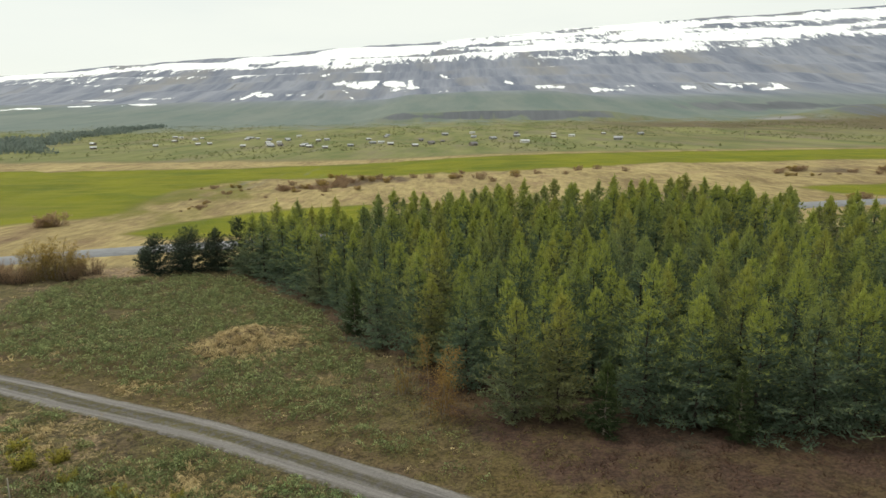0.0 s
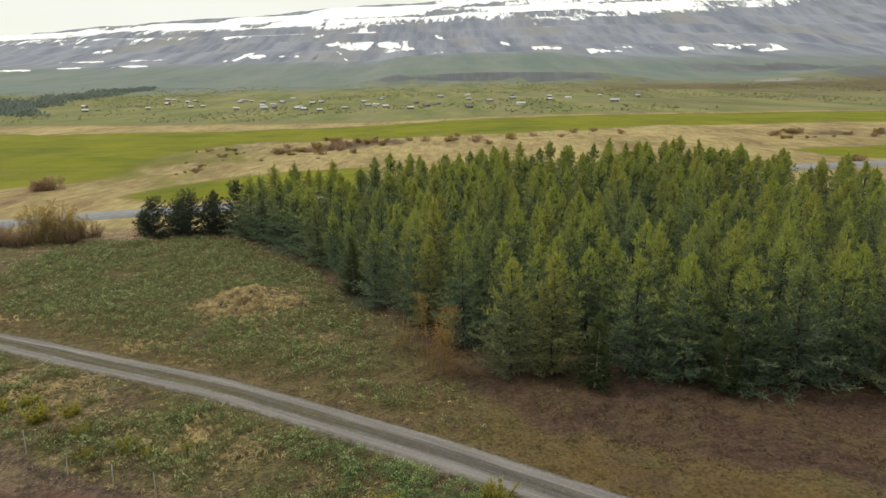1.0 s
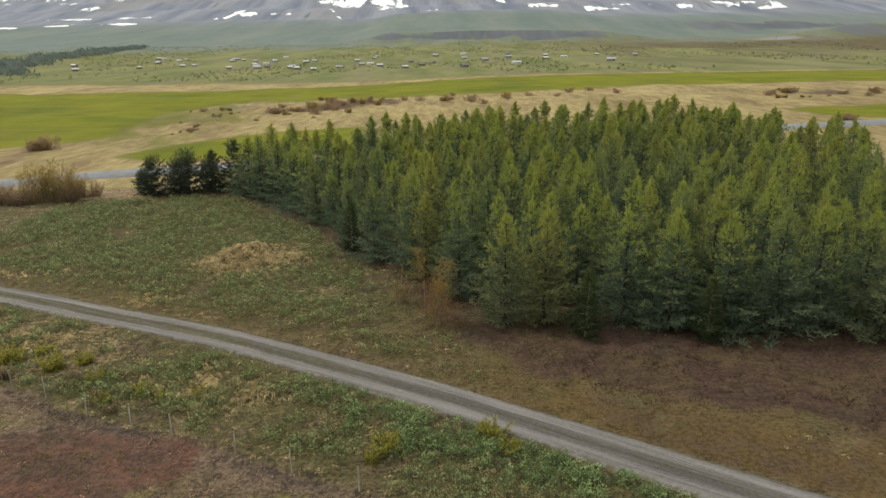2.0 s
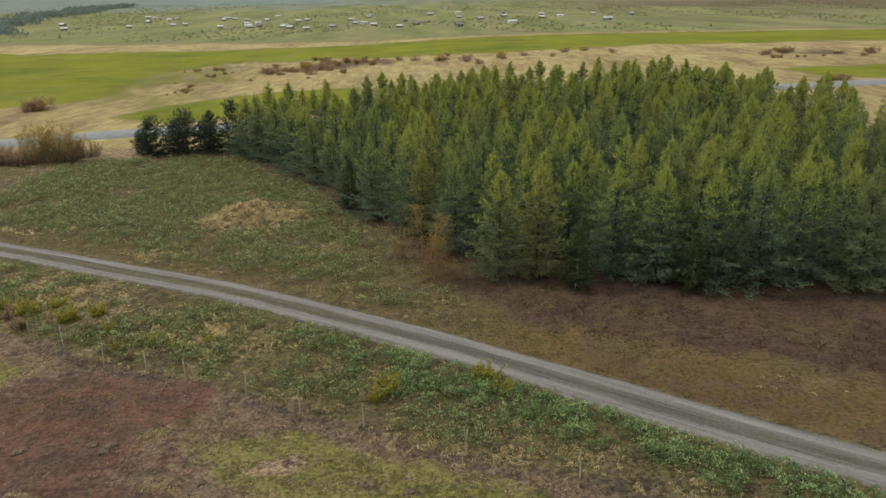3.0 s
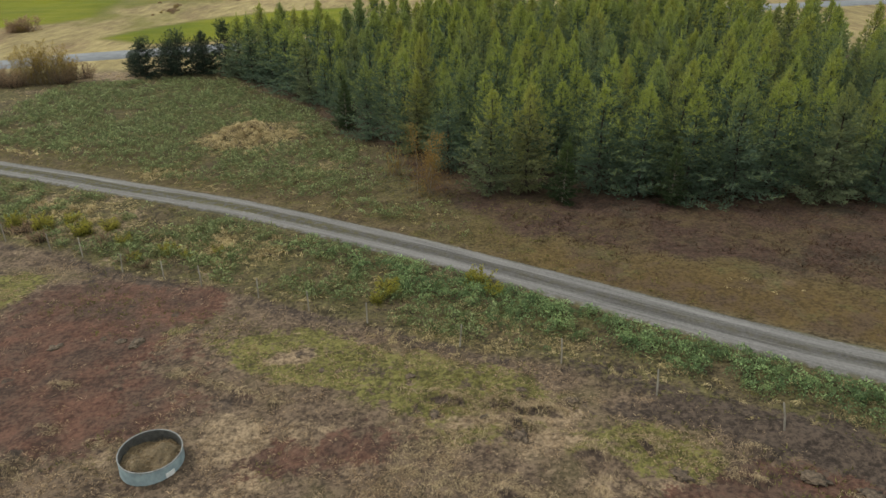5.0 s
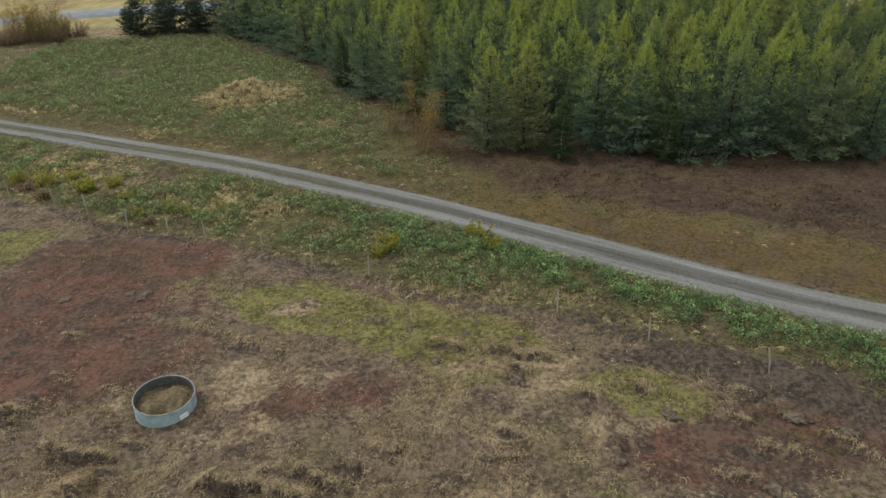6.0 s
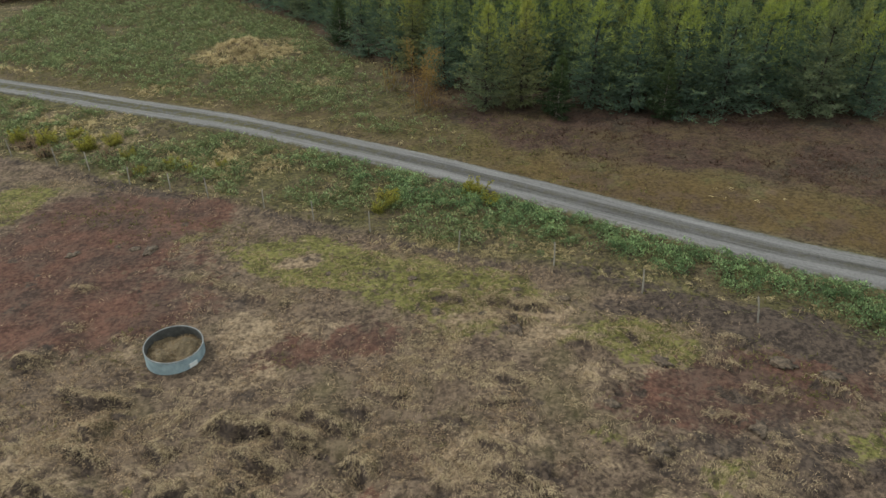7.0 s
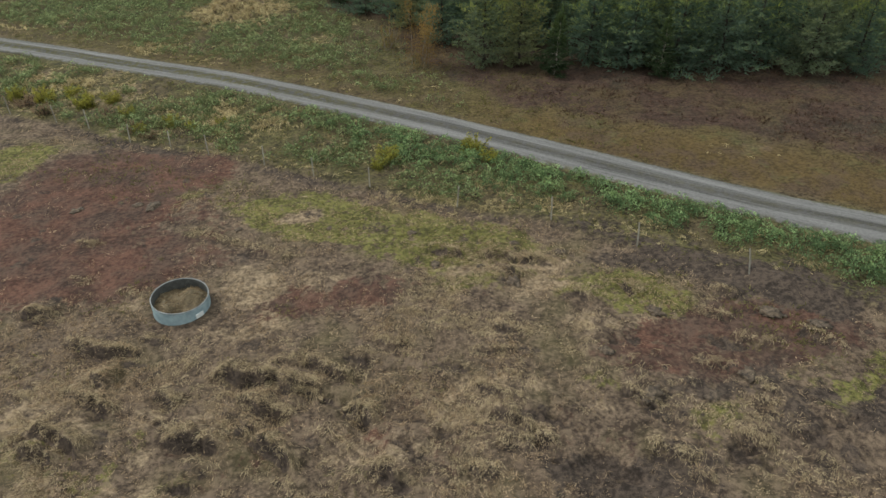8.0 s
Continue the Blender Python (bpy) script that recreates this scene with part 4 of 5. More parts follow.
BARE = [shrub("bare_bush", "leafless purple-brown bush beside the road", bush(2.2, 2.9, 36, 100, (0.15, 0.35), (0.015, 0.03), 1.2), BARK, BROWN_TWIGS, "roadside bushes")]
for x, y, s in ((-48.6, 85.0, 1.25), (-50.8, 84.4, 1.1), (-46.8, 86.2, 0.8)):
    plant(WILLOWS[0], x, y, s)
for x, y, s in ((-53.0, 83.4, 1.0), (-55.0, 84.0, 1.1), (-46.4, 84.0, 0.8), (-45.0, 87.0, 0.95), (-51.4, 82.6, 0.9)):
    plant(BARE[0], x, y, s)
HEATH_BUSH = [shrub("heath_bush", "low brown leafless bush on the dry heath", bush(2.4, 2.2, 12, 60, (0.3, 0.6), (0.06, 0.12), 1.0, 0.16), PALE_BARK, BROWN_TWIGS, "heath bushes"),
              shrub("heath_bush", "low olive-green bush on the dry heath", bush(2.0, 1.9, 12, 60, (0.3, 0.6), (0.07, 0.14), 0.9, 0.16), PALE_BARK, WILLOW, "heath bushes")]
for x, y, s, n, gx, gy in ((-75, 131, 1.9, 4, 2.2, 1.4), (-56, 160, 0.55, 8, 2, 10), (-58, 190, 0.6, 8, 4, 10), (-68, 207, 0.9, 4, 4, 3), (-37, 205, 1.4, 15, 9, 9), (-22, 222, 1.4, 12, 12, 8), (-48, 190, 1.0, 6, 8, 8), (5, 215, 1.4, 6, 12, 8), (30, 212, 1.6, 4, 14, 6), (113, 215, 1.3, 8, 12, 8), (105, 195, 1.1, 4, 10, 3), (160, 208, 1.6, 6, 16, 6), (62, 228, 1.4, 3, 20, 5), (85, 139.5, 1.3, 3, 4, 1)):
    for _ in range(int(n * 1.25)):
        plant(HEATH_BUSH[int(rng.random() < 0.4)], x + rng.normal(0, gx * 0.8), y + rng.normal(0, gy * 0.8), s * rng.uniform(0.32, 0.80))
VERGE_BUSH = shrub("willow_shrub", "small yellow-green willow shrub on the track verge", bush(0.85, 0.95, 16, 90, (0.06, 0.13), (0.03, 0.06), 0.8, 0.16), BARK, GREEN_BUSH, "verge shrubs")
for x, y, s in ((2.3, 25.5, 1.35), (3.2, 24.6, 0.9), (-2.4, 25.2, 1.2), (-2.9, 24.2, 0.8), (-16.4, 31.6, 1.0), (-15.0, 31.0, 0.7), (-19.5, 33.6, 1.0), (-23.0, 35.6, 1.3), (-26.5, 36.5, 1.4), (-21.6, 36.2, 1.1), (-28.7, 37.2, 1.3), (-24.6, 37.4, 1.0), (-13.0, 31.5, 0.7), (-18.2, 31.0, 0.8)):
    plant(VERGE_BUSH, x, y, s)
DARK_BUSH = shrub("bare_shrub", "dark leafless shrub on the paddock bank", bush(0.8, 1.0, 18, 40, (0.1, 0.3), (0.012, 0.025), 1.1), BARK, BROWN_TWIGS, "verge shrubs")
for x, y, s in ((-25.5, 34.4, 1.2), (-18.6, 30.9, 0.9), (-21.0, 33.2, 1.0), (-27.5, 36.0, 1.3), (-17.2, 29.8, 0.8)):
    plant(DARK_BUSH, x, y, s)


# ---- low plants: lupines, tufts of grass, heather ----
def scatter(n, x0, x1, y0, y1, chance):
    """Random places in a rectangle, kept where chance(x, y) says."""
    x, y = rng.uniform(x0, x1, n), rng.uniform(y0, y1, n)
    keep = rng.random(n) < chance(x, y)
    return x[keep], y[keep]


def carpet(name, x, y, per, spread, tall, length, width, material, label, category, upright=0.7):
    """Many small plants in one sheet of leaves."""
    n = len(x)
    size = rng.uniform(0.6, 1.25, n)
    X, Y, S = np.repeat(x, per), np.repeat(y, per), np.repeat(size, per)
    a, q = rng.uniform(0, 6.28, n * per), np.sqrt(rng.random(n * per))
    ox, oy = np.cos(a) * q * spread * S, np.sin(a) * q * spread * S
    z = ground_z(X + ox, Y + oy) - 0.02 + tall * S * (1 - q * q) * rng.uniform(0.2, 1.0, n * per)
    base = np.stack([X + ox, Y + oy, z], -1)
    way = np.stack([np.cos(a) * (0.3 + q), np.sin(a) * (0.3 + q), rng.uniform(0.3, 1.4, n * per) * upright], -1) + rng.normal(0, 0.25, (n * per, 3))
    L, W = rng.uniform(*length, n * per) * S, rng.uniform(*width, n * per) * S
    v, f = blades(base, way, L, W)
    ob = part_np(name, v, f, material)
    g = np.repeat(rng.random(n), per * 3)
    paint(ob.data, "leaf_tone", np.stack([g, np.repeat(rng.random(n), per * 3), g, np.ones_like(g)], -1))
    return tagged(ob, label, category, kind="stuff")


def clumps(name, x, y, per, spread, tall, length, width, material, label, category):
    """Low domed plants, leaves set over each dome and pointing outwards, each plant its own tone, paler on top."""
    n = len(x)
    size = rng.triangular(0.45, 0.85, 1.45, n)
    X, Y, S = np.repeat(x, per), np.repeat(y, per), np.repeat(size, per)
    a, q = rng.uniform(0, 6.28, n * per), np.sqrt(rng.random(n * per))
    ox, oy = np.cos(a) * q * spread * S, np.sin(a) * q * spread * S
    z = np.repeat(ground_z(x, y), per) - 0.03 + tall * S * np.sqrt(np.maximum(1.02 - q * q, 0)) * rng.uniform(0.75, 1.1, n * per)
    base = np.stack([X + ox, Y + oy, z], -1)
    way = np.stack([np.cos(a) * q * 1.1, np.sin(a) * q * 1.1, 1.05 - q], -1) + rng.normal(0, 0.38, (n * per, 3))
    v, f = lens_leaves(base, way, rng.uniform(*length, n * per) * S ** 0.5, rng.uniform(*width, n * per) * S ** 0.5)
    ob = part_np(name, v, f, material)
    # Dome tops pale, rims dark: top light and side shade put into the leaves.
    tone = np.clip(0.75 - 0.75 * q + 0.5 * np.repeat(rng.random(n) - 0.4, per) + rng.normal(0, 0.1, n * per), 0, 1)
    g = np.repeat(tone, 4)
    paint(ob.data, "leaf_tone", np.stack([g, np.repeat(rng.random(n), per * 4), g, np.ones_like(g)], -1))
    return tagged(ob, label, category, kind="stuff")


def strands(name, x, y, per, length, width, lean, material, label, category):
    """Tufts of long dead grass: each blade rises and falls over to the tuft's own side."""
    n = len(x)
    size, fall = rng.uniform(0.6, 1.3, n), rng.normal(-1.9, lean, n)
    X, Y, S = np.repeat(x, per), np.repeat(y, per), np.repeat(size, per)
    a = np.repeat(fall, per) + rng.normal(0, 0.5, n * per)
    L, W = rng.uniform(*length, n * per) * S, rng.uniform(*width, n * per)
    base = np.stack([X + rng.normal(0, 0.10, n * per) * S, Y + rng.normal(0, 0.08, n * per) * S, np.zeros(n * per)], -1)
    base[:, 2] = ground_z(base[:, 0], base[:, 1]) - 0.02
    out = np.stack([np.cos(a), np.sin(a), np.zeros(n * per)], -1)
    across = np.stack([-np.sin(a), np.cos(a), rng.normal(0, 0.3, n * per)], -1) * (W * 0.5)[:, None]
    mid = base + out * (0.42 * L)[:, None] + np.array([0, 0, 1.0]) * (rng.uniform(0.22, 0.50, n * per) * L)[:, None]
    tip = base + out * (0.95 * L)[:, None]
    tip[:, 2] = np.maximum(mid[:, 2] - 0.34 * L, ground_z(tip[:, 0], tip[:, 1]) + 0.01)
    v = np.stack([base - across, base + across, mid + across * 0.8, mid - across * 0.8, tip], 1).reshape(-1, 3)
    i = np.arange(n * per)[:, None] * 5
    f = np.concatenate([i + np.array([[0, 1, 2]]), i + np.array([[0, 2, 3]]), i + np.array([[3, 2, 4]])])
    ob = part_np(name, v, f, material)
    g = np.repeat(np.clip(np.repeat(rng.random(n), per) + rng.normal(0, 0.2, n * per), 0, 1), 5)
    paint(ob.data, "leaf_tone", np.stack([g, g, g, np.ones_like(g)], -1))
    return tagged(ob, label, category, kind="stuff")


def lupine_chance(x, y):
    side, beyond = y - along(FENCE, x), (y - along(TRACK, x)) * 0.83
    clump = fbm(x, y, 4.5, 101, 3)
    verge = (side > 0.7) & (beyond < -1.9)
    edge = np.maximum(step(-5.4, -4.0, beyond + 1.2 * clump), step(6, 1, x))
    rich = step(-7.0, -2.2, beyond) * 0.55 * step(-14, 2, x) + 0.56
    v = verge * step(-0.25, 0.12, 0.55 * clump + 0.8 * rich - 0.46 + 0.95 * fbm(x, y, 1.5, 103, 3)) * 0.95 * edge
    wood = inside(FOREST, x, y)
    right = step(-3.0, 3.0, x + 0.35 * (y - 36))
    m = (beyond > 2.4) & (wood < -1.2) & (y < 84) & (np.hypot((x + 16.5) / 4.6, (y - 56) / 4.2) > 1)
    m = m * 0.66 * step(-0.50, 0.12, 0.6 * clump + 0.95 * fbm(x, y, 1.7, 105, 3) + 0.1 * step(45, 65, y)) * (1 - right) * step(2.0, 6, beyond + 2 * clump)
    return np.maximum(v, m)


lx, ly = scatter(66000, -46, 40, 3, 85, lupine_chance)
lush = ((ly - along(TRACK, lx)) * 0.83 < -1.5) & (rng.random(len(lx)) < step(-12, 2, lx) * step(-6.5, -3.0, (ly - along(TRACK, lx)) * 0.83))
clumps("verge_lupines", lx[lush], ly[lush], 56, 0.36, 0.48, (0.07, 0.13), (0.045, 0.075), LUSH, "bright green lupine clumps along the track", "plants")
lx, ly = lx[~lush], ly[~lush]
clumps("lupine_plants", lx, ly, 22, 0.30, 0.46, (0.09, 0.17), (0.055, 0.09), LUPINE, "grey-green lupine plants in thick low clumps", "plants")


def dry_chance(x, y):
    side, beyond = y - along(FENCE, x), (y - along(TRACK, x)) * 0.83
    n = fbm(x, y, 3.5, 111, 4)
    verge = (side > 0) & (beyond < -1.7)
    mead = (beyond > 1.9) & (inside(FOREST, x, y) < 0) & (y < 92)
    mound = np.exp(-(((x + 16.0) / 4.4) ** 2 + ((y - 56.0) / 3.8) ** 2)) + np.exp(-(((x + 22) / 2.0) ** 2 + ((y - 47.2) / 1.6) ** 2)) + 1.2 * np.exp(-(((x + 42) / 7) ** 2 + ((y - 89) / 3.2) ** 2))
    return np.clip(verge * step(-0.3, 0.25, n + 0.25 - 0.62 * step(0, 6, x)) + mead * (0.55 * step(-0.25, 0.35, n) * step(3, -6, x + 0.35 * (y - 36)) + mound), 0, 1)


dx, dy = scatter(26000, -52, 38, 3, 93, dry_chance)
for cx, cy, rx, ry, n in ((-16.0, 55.6, 4.6, 3.6, 3200), (-22.0, 47.4, 1.8, 1.2, 300), (-11.8, 31.2, 2.8, 1.5, 500), (-26, 41.0, 3.5, 1.8, 500), (0.8, 21.0, 3.0, 0.9, 420), (5.0, 19.4, 3.0, 1.0, 420), (9.0, 17.2, 2.0, 0.8, 160), (17.5, 23.6, 1.8, 0.8, 50), (-30, 58, 4, 2, 300), (-8, 47, 2.5, 1.5, 200)):
    qx, qy = scatter(n, cx - 1.5 * rx, cx + 1.5 * rx, cy - 1.5 * ry, cy + 1.5 * ry, lambda x, y: np.exp(-((x - cx) / rx) ** 2 - ((y - cy) / ry) ** 2) * step(-0.4, 0.2, fbm(x, y, 1.5, 113, 3)))
    dx, dy = np.concatenate([dx, qx]), np.concatenate([dy, qy])
strands("dry_grass", dx, dy, 13, (0.14, 0.36), (0.012, 0.026), 1.1, DRY_GRASS, "straw-pale dead grass lying in long tufts", "grass")
hx, hy = [], []
for cx, cy, rx, ry, n in ((-16.0, 55.4, 3.6, 2.7, 900), (-14.0, 33.0, 2.6, 1.3, 190), (-11.6, 31.4, 2.2, 1.2, 140), (-27.0, 40.2, 3.0, 1.4, 190), (-21.8, 47.6, 1.6, 1.0, 90), (-24.0, 37.8, 2.6, 1.2, 90), (-36.0, 55.5, 2.4, 1.2, 80)):
    qx, qy = scatter(n, cx - 1.6 * rx, cx + 1.6 * rx, cy - 1.6 * ry, cy + 1.6 * ry, lambda x, y: np.exp(-((x - cx) / rx) ** 2 - ((y - cy) / ry) ** 2) * step(-0.3, 0.2, fbm(x, y, 1.3, 115, 3)))
    hx.append(qx), hy.append(qy)
strands("flattened_grass", np.concatenate(hx), np.concatenate(hy), 16, (0.35, 0.85), (0.025, 0.055), 0.8, DRY_GRASS, "long straw-pale grass flattened in heaps", "grass")


def tussock_chance(x, y):
    side = y - along(FENCE, x)
    bare = step(1.35, 1.6, np.hypot(x - FEEDER[0], y - FEEDER[1]))
    amp, mesa = turf(x, y)
    return (side < -0.2) * bare * (0.12 + 0.88 * step(-0.1, 0.35, fbm(x, y, 2.2, 121, 4))) * (1 - 0.92 * (amp > 0.3) * (1 - mesa)) * (0.5 + 0.5 * np.minimum(1, amp * 2)) * (1 - 0.9 * bare_soil(x, y)) * (1 - 0.85 * dark_earth(x, y)) * (1 - 0.72 * step(-1, 4, x) * step(9.5, 6.5, y)) * (1 - 0.75 * np.exp(-(((x - 9) / 4.2) ** 2 + ((y - 6.8) / 1.5) ** 2)))


tx, ty = scatter(120000, -26, 24, 0, 32, tussock_chance)
carpet("paddock_grass", tx, ty, 8, 0.14, 0.06, (0.06, 0.16), (0.014, 0.032), DULL_GRASS, "grazed dull brown-yellow paddock grass", "grass", upright=0.35)


def fringe():
    """Places along the upper lips of the broken turf edges."""
    fx, fy = [], []
    for cx, cy, half, way, tall in SCARS:
        n = int(half * 2 * 18 * min(1.0, tall / 0.2))
        u, v, a = rng.uniform(-1.0, 1.0, n), rng.uniform(0.0, 0.40, n), radians(way)
        fx.append(cx + u * half * math.cos(a) - v * math.sin(a)), fy.append(cy + u * half * math.sin(a) + v * math.cos(a))
    return np.concatenate(fx), np.concatenate(fy)


fx, fy = fringe()
qx, qy = scatter(6500, -22, 12, 0.5, 11.5, lambda x, y: (1 - 0.8 * bare_soil(x, y)) * np.clip(turf(x, y)[0] * 1.2, 0, 1) * (turf(x, y)[1] > 0.5) * step(-0.25, 0.2, fbm(x, y, 2.0, 127, 3)))
px, py = scatter(2600, -2, 11, 10, 18, lambda x, y: step(-0.05, 0.25, fbm(x, y * 1.6, 2.2, 129, 3)) * (y < along(FENCE, x) - 1.0))
strands("tussock_grass", np.concatenate([fx, qx, px]), np.concatenate([fy, qy, py]), 14, (0.11, 0.26), (0.010, 0.020), 0.5, TUSSOCK, "long pale grass hanging over the broken turf", "grass")


def moss_chance(x, y):
    side, beyond = y - along(FENCE, x), (y - along(TRACK, x)) * 0.83
    band = np.exp(-((side + 3.4 + 1.2 * fbm(x, y, 6, 61, 4)) / 2.2) ** 2) * step(-19, -15, x) * (1 - 0.2 * step(2, 9, x))
    p = (side < -0.2) * step(0.15, 0.7, 0.8 * fbm(x, y, 3.2, 69, 5) + 0.6 * band)
    v = ((side > 0) & (beyond < -1.6) | (beyond > 1.6) & (inside(FOREST, x, y) < -1.0)) * 0.45 * step(12, 2, x + 0.35 * (y - 36))
    return np.clip(p * 0.8 + v, 0, 1) * step(1.35, 1.6, np.hypot(x - FEEDER[0], y - FEEDER[1]))


mx, my = scatter(70000, -46, 32, 0, 84, moss_chance)
carpet("green_grass", mx, my, 6, 0.16, 0.05, (0.09, 0.21), (0.026, 0.05), GREEN_GRASS, "short yellow-green spring grass", "grass", upright=0.8)


def heather_chance(x, y):
    beyond = (y - along(TRACK, x)) * 0.83
    wood = inside(FOREST, x, y)
    right = step(-1.0, 6.0, x + 0.35 * (y - 36))
    return np.clip(step(3.2, 8.0, beyond + 2.5 * fbm(x, y, 6, 61, 4)) * (wood < 1.5) * (y < 84) * (right * 0.8 + step(-3.0, 0, wood) * 0.4) * (0.35 + 0.65 * step(-0.2, 0.3, fbm(x, y, 3, 131, 3))), 0, 1)


hx, hy = scatter(36000, -26, 44, 8, 84, heather_chance)
carpet("heather", hx, hy, 7, 0.2, 0.14, (0.12, 0.28), (0.025, 0.05), HEATHER, "low red-brown heather and dead stalks", "heath", upright=1.0)


# ---- the paddock: fence, feeder ----
def tube(points, radius, sides=6):
    v, f = limb(points, [radius] * len(points), sides)
    return v, f


def at_ground(x, y):
    return float(ground_z(np.array([x]), np.array([y]))[0])


fence = tagged(new("wire_fence"), "wire fence on thin weathered wooden posts round the paddock", "fence")
POSTS = [(-31.5, 36.0), (-27.6, 34.3), (-24, 32.75), (-21.4, 31.4), (-18.2, 29.3), (-15.4, 28.1), (-12.9, 26.9), (-9.4, 25.2), (-6.45, 23.45), (-3.36, 21.9), (1.06, 19.5), (5.4, 17.5), (8.85, 15.1), (12.9, 12.6), (20.6, 8.3), (24.6, 6.1)]
tops = []
for k, (x, y) in enumerate(POSTS):
    z = at_ground(x, y)
    tall, lean = rng.uniform(1.15, 1.3), rng.normal(0, 0.04, 2) - np.array([0.11 * (x > 4) + 0.16 * (x > 11), 0])
    pts = [(x, y, z - 0.3), (x + lean[0] * 0.5, y + lean[1] * 0.5, z + tall * 0.5), (x + lean[0], y + lean[1], z + tall - 0.02), (x + lean[0], y + lean[1], z + tall)]
    v, f = limb(pts, [0.036, 0.034, 0.032, 0.022], 8)
    cap = np.array([[24, 25, 26, 27], [24, 27, 28, 31], [28, 29, 30, 31]])
    part_np("post", v, np.concatenate([f, cap]), POST_WOOD, fence, soft=False)
    tops.append((np.array([x, y, z]), np.array([x + lean[0], y + lean[1], z + tall])))
for level in (0.30, 0.62, 0.94):
    pts = []
    for (a, b), (c, d) in zip(tops, tops[1:]):
        p, q = a + (b - a) * level, c + (d - c) * level
        pts += [p, (p + q) / 2 - np.array([0, 0, 0.03])]
    pts.append(tops[-1][0] + (tops[-1][1] - tops[-1][0]) * level)
    part_np("wire", *tube(pts, 0.002, 4), WIRE, fence)


def feeder_material():
    """Pale blue-green plastic, scuffed and splashed with mud towards its foot."""
    t = Tree("feeder_plastic")
    g = t.noise(2.5, 5, 0.6)
    col = t.mix(t.ramp(g, 0.35, 0.65), (0.20, 0.258, 0.278), (0.32, 0.388, 0.405))
    col = t.mix(t.ramp(t.noise(9, 5, 0.7, (1, 1, 0.3)), 0.58, 0.72, 0.0, 0.6), col, (0.20, 0.16, 0.12))
    return t.done(col, 0.55, t.bump(g, 0.2, 0.01))


FEEDER_SKIN = feeder_material()
HAY = blade_material("hay", (0.15, 0.105, 0.062), (0.46, 0.345, 0.21))
HAY_BED = plain_material("hay_bed", (0.075, 0.055, 0.036), (0.24, 0.18, 0.105), 5, relief_m=0.05)
WHITE = plain_material("white_plate", (0.66, 0.67, 0.66), (0.82, 0.82, 0.80), 4, 0.5)


def turned(profile, sides=56):
    """A body of revolution about z from (radius, height) pairs."""
    v, f = [], []
    for r, z in profile:
        for s in range(sides):
            a = 2 * math.pi * s / sides
            v.append((r * math.cos(a), r * math.sin(a), z))
    for k in range(len(profile) - 1):
        for s in range(sides):
            s2 = (s + 1) % sides
            f.append((k * sides + s, k * sides + s2, (k + 1) * sides + s2, (k + 1) * sides + s))
    return np.array(v), np.array(f)


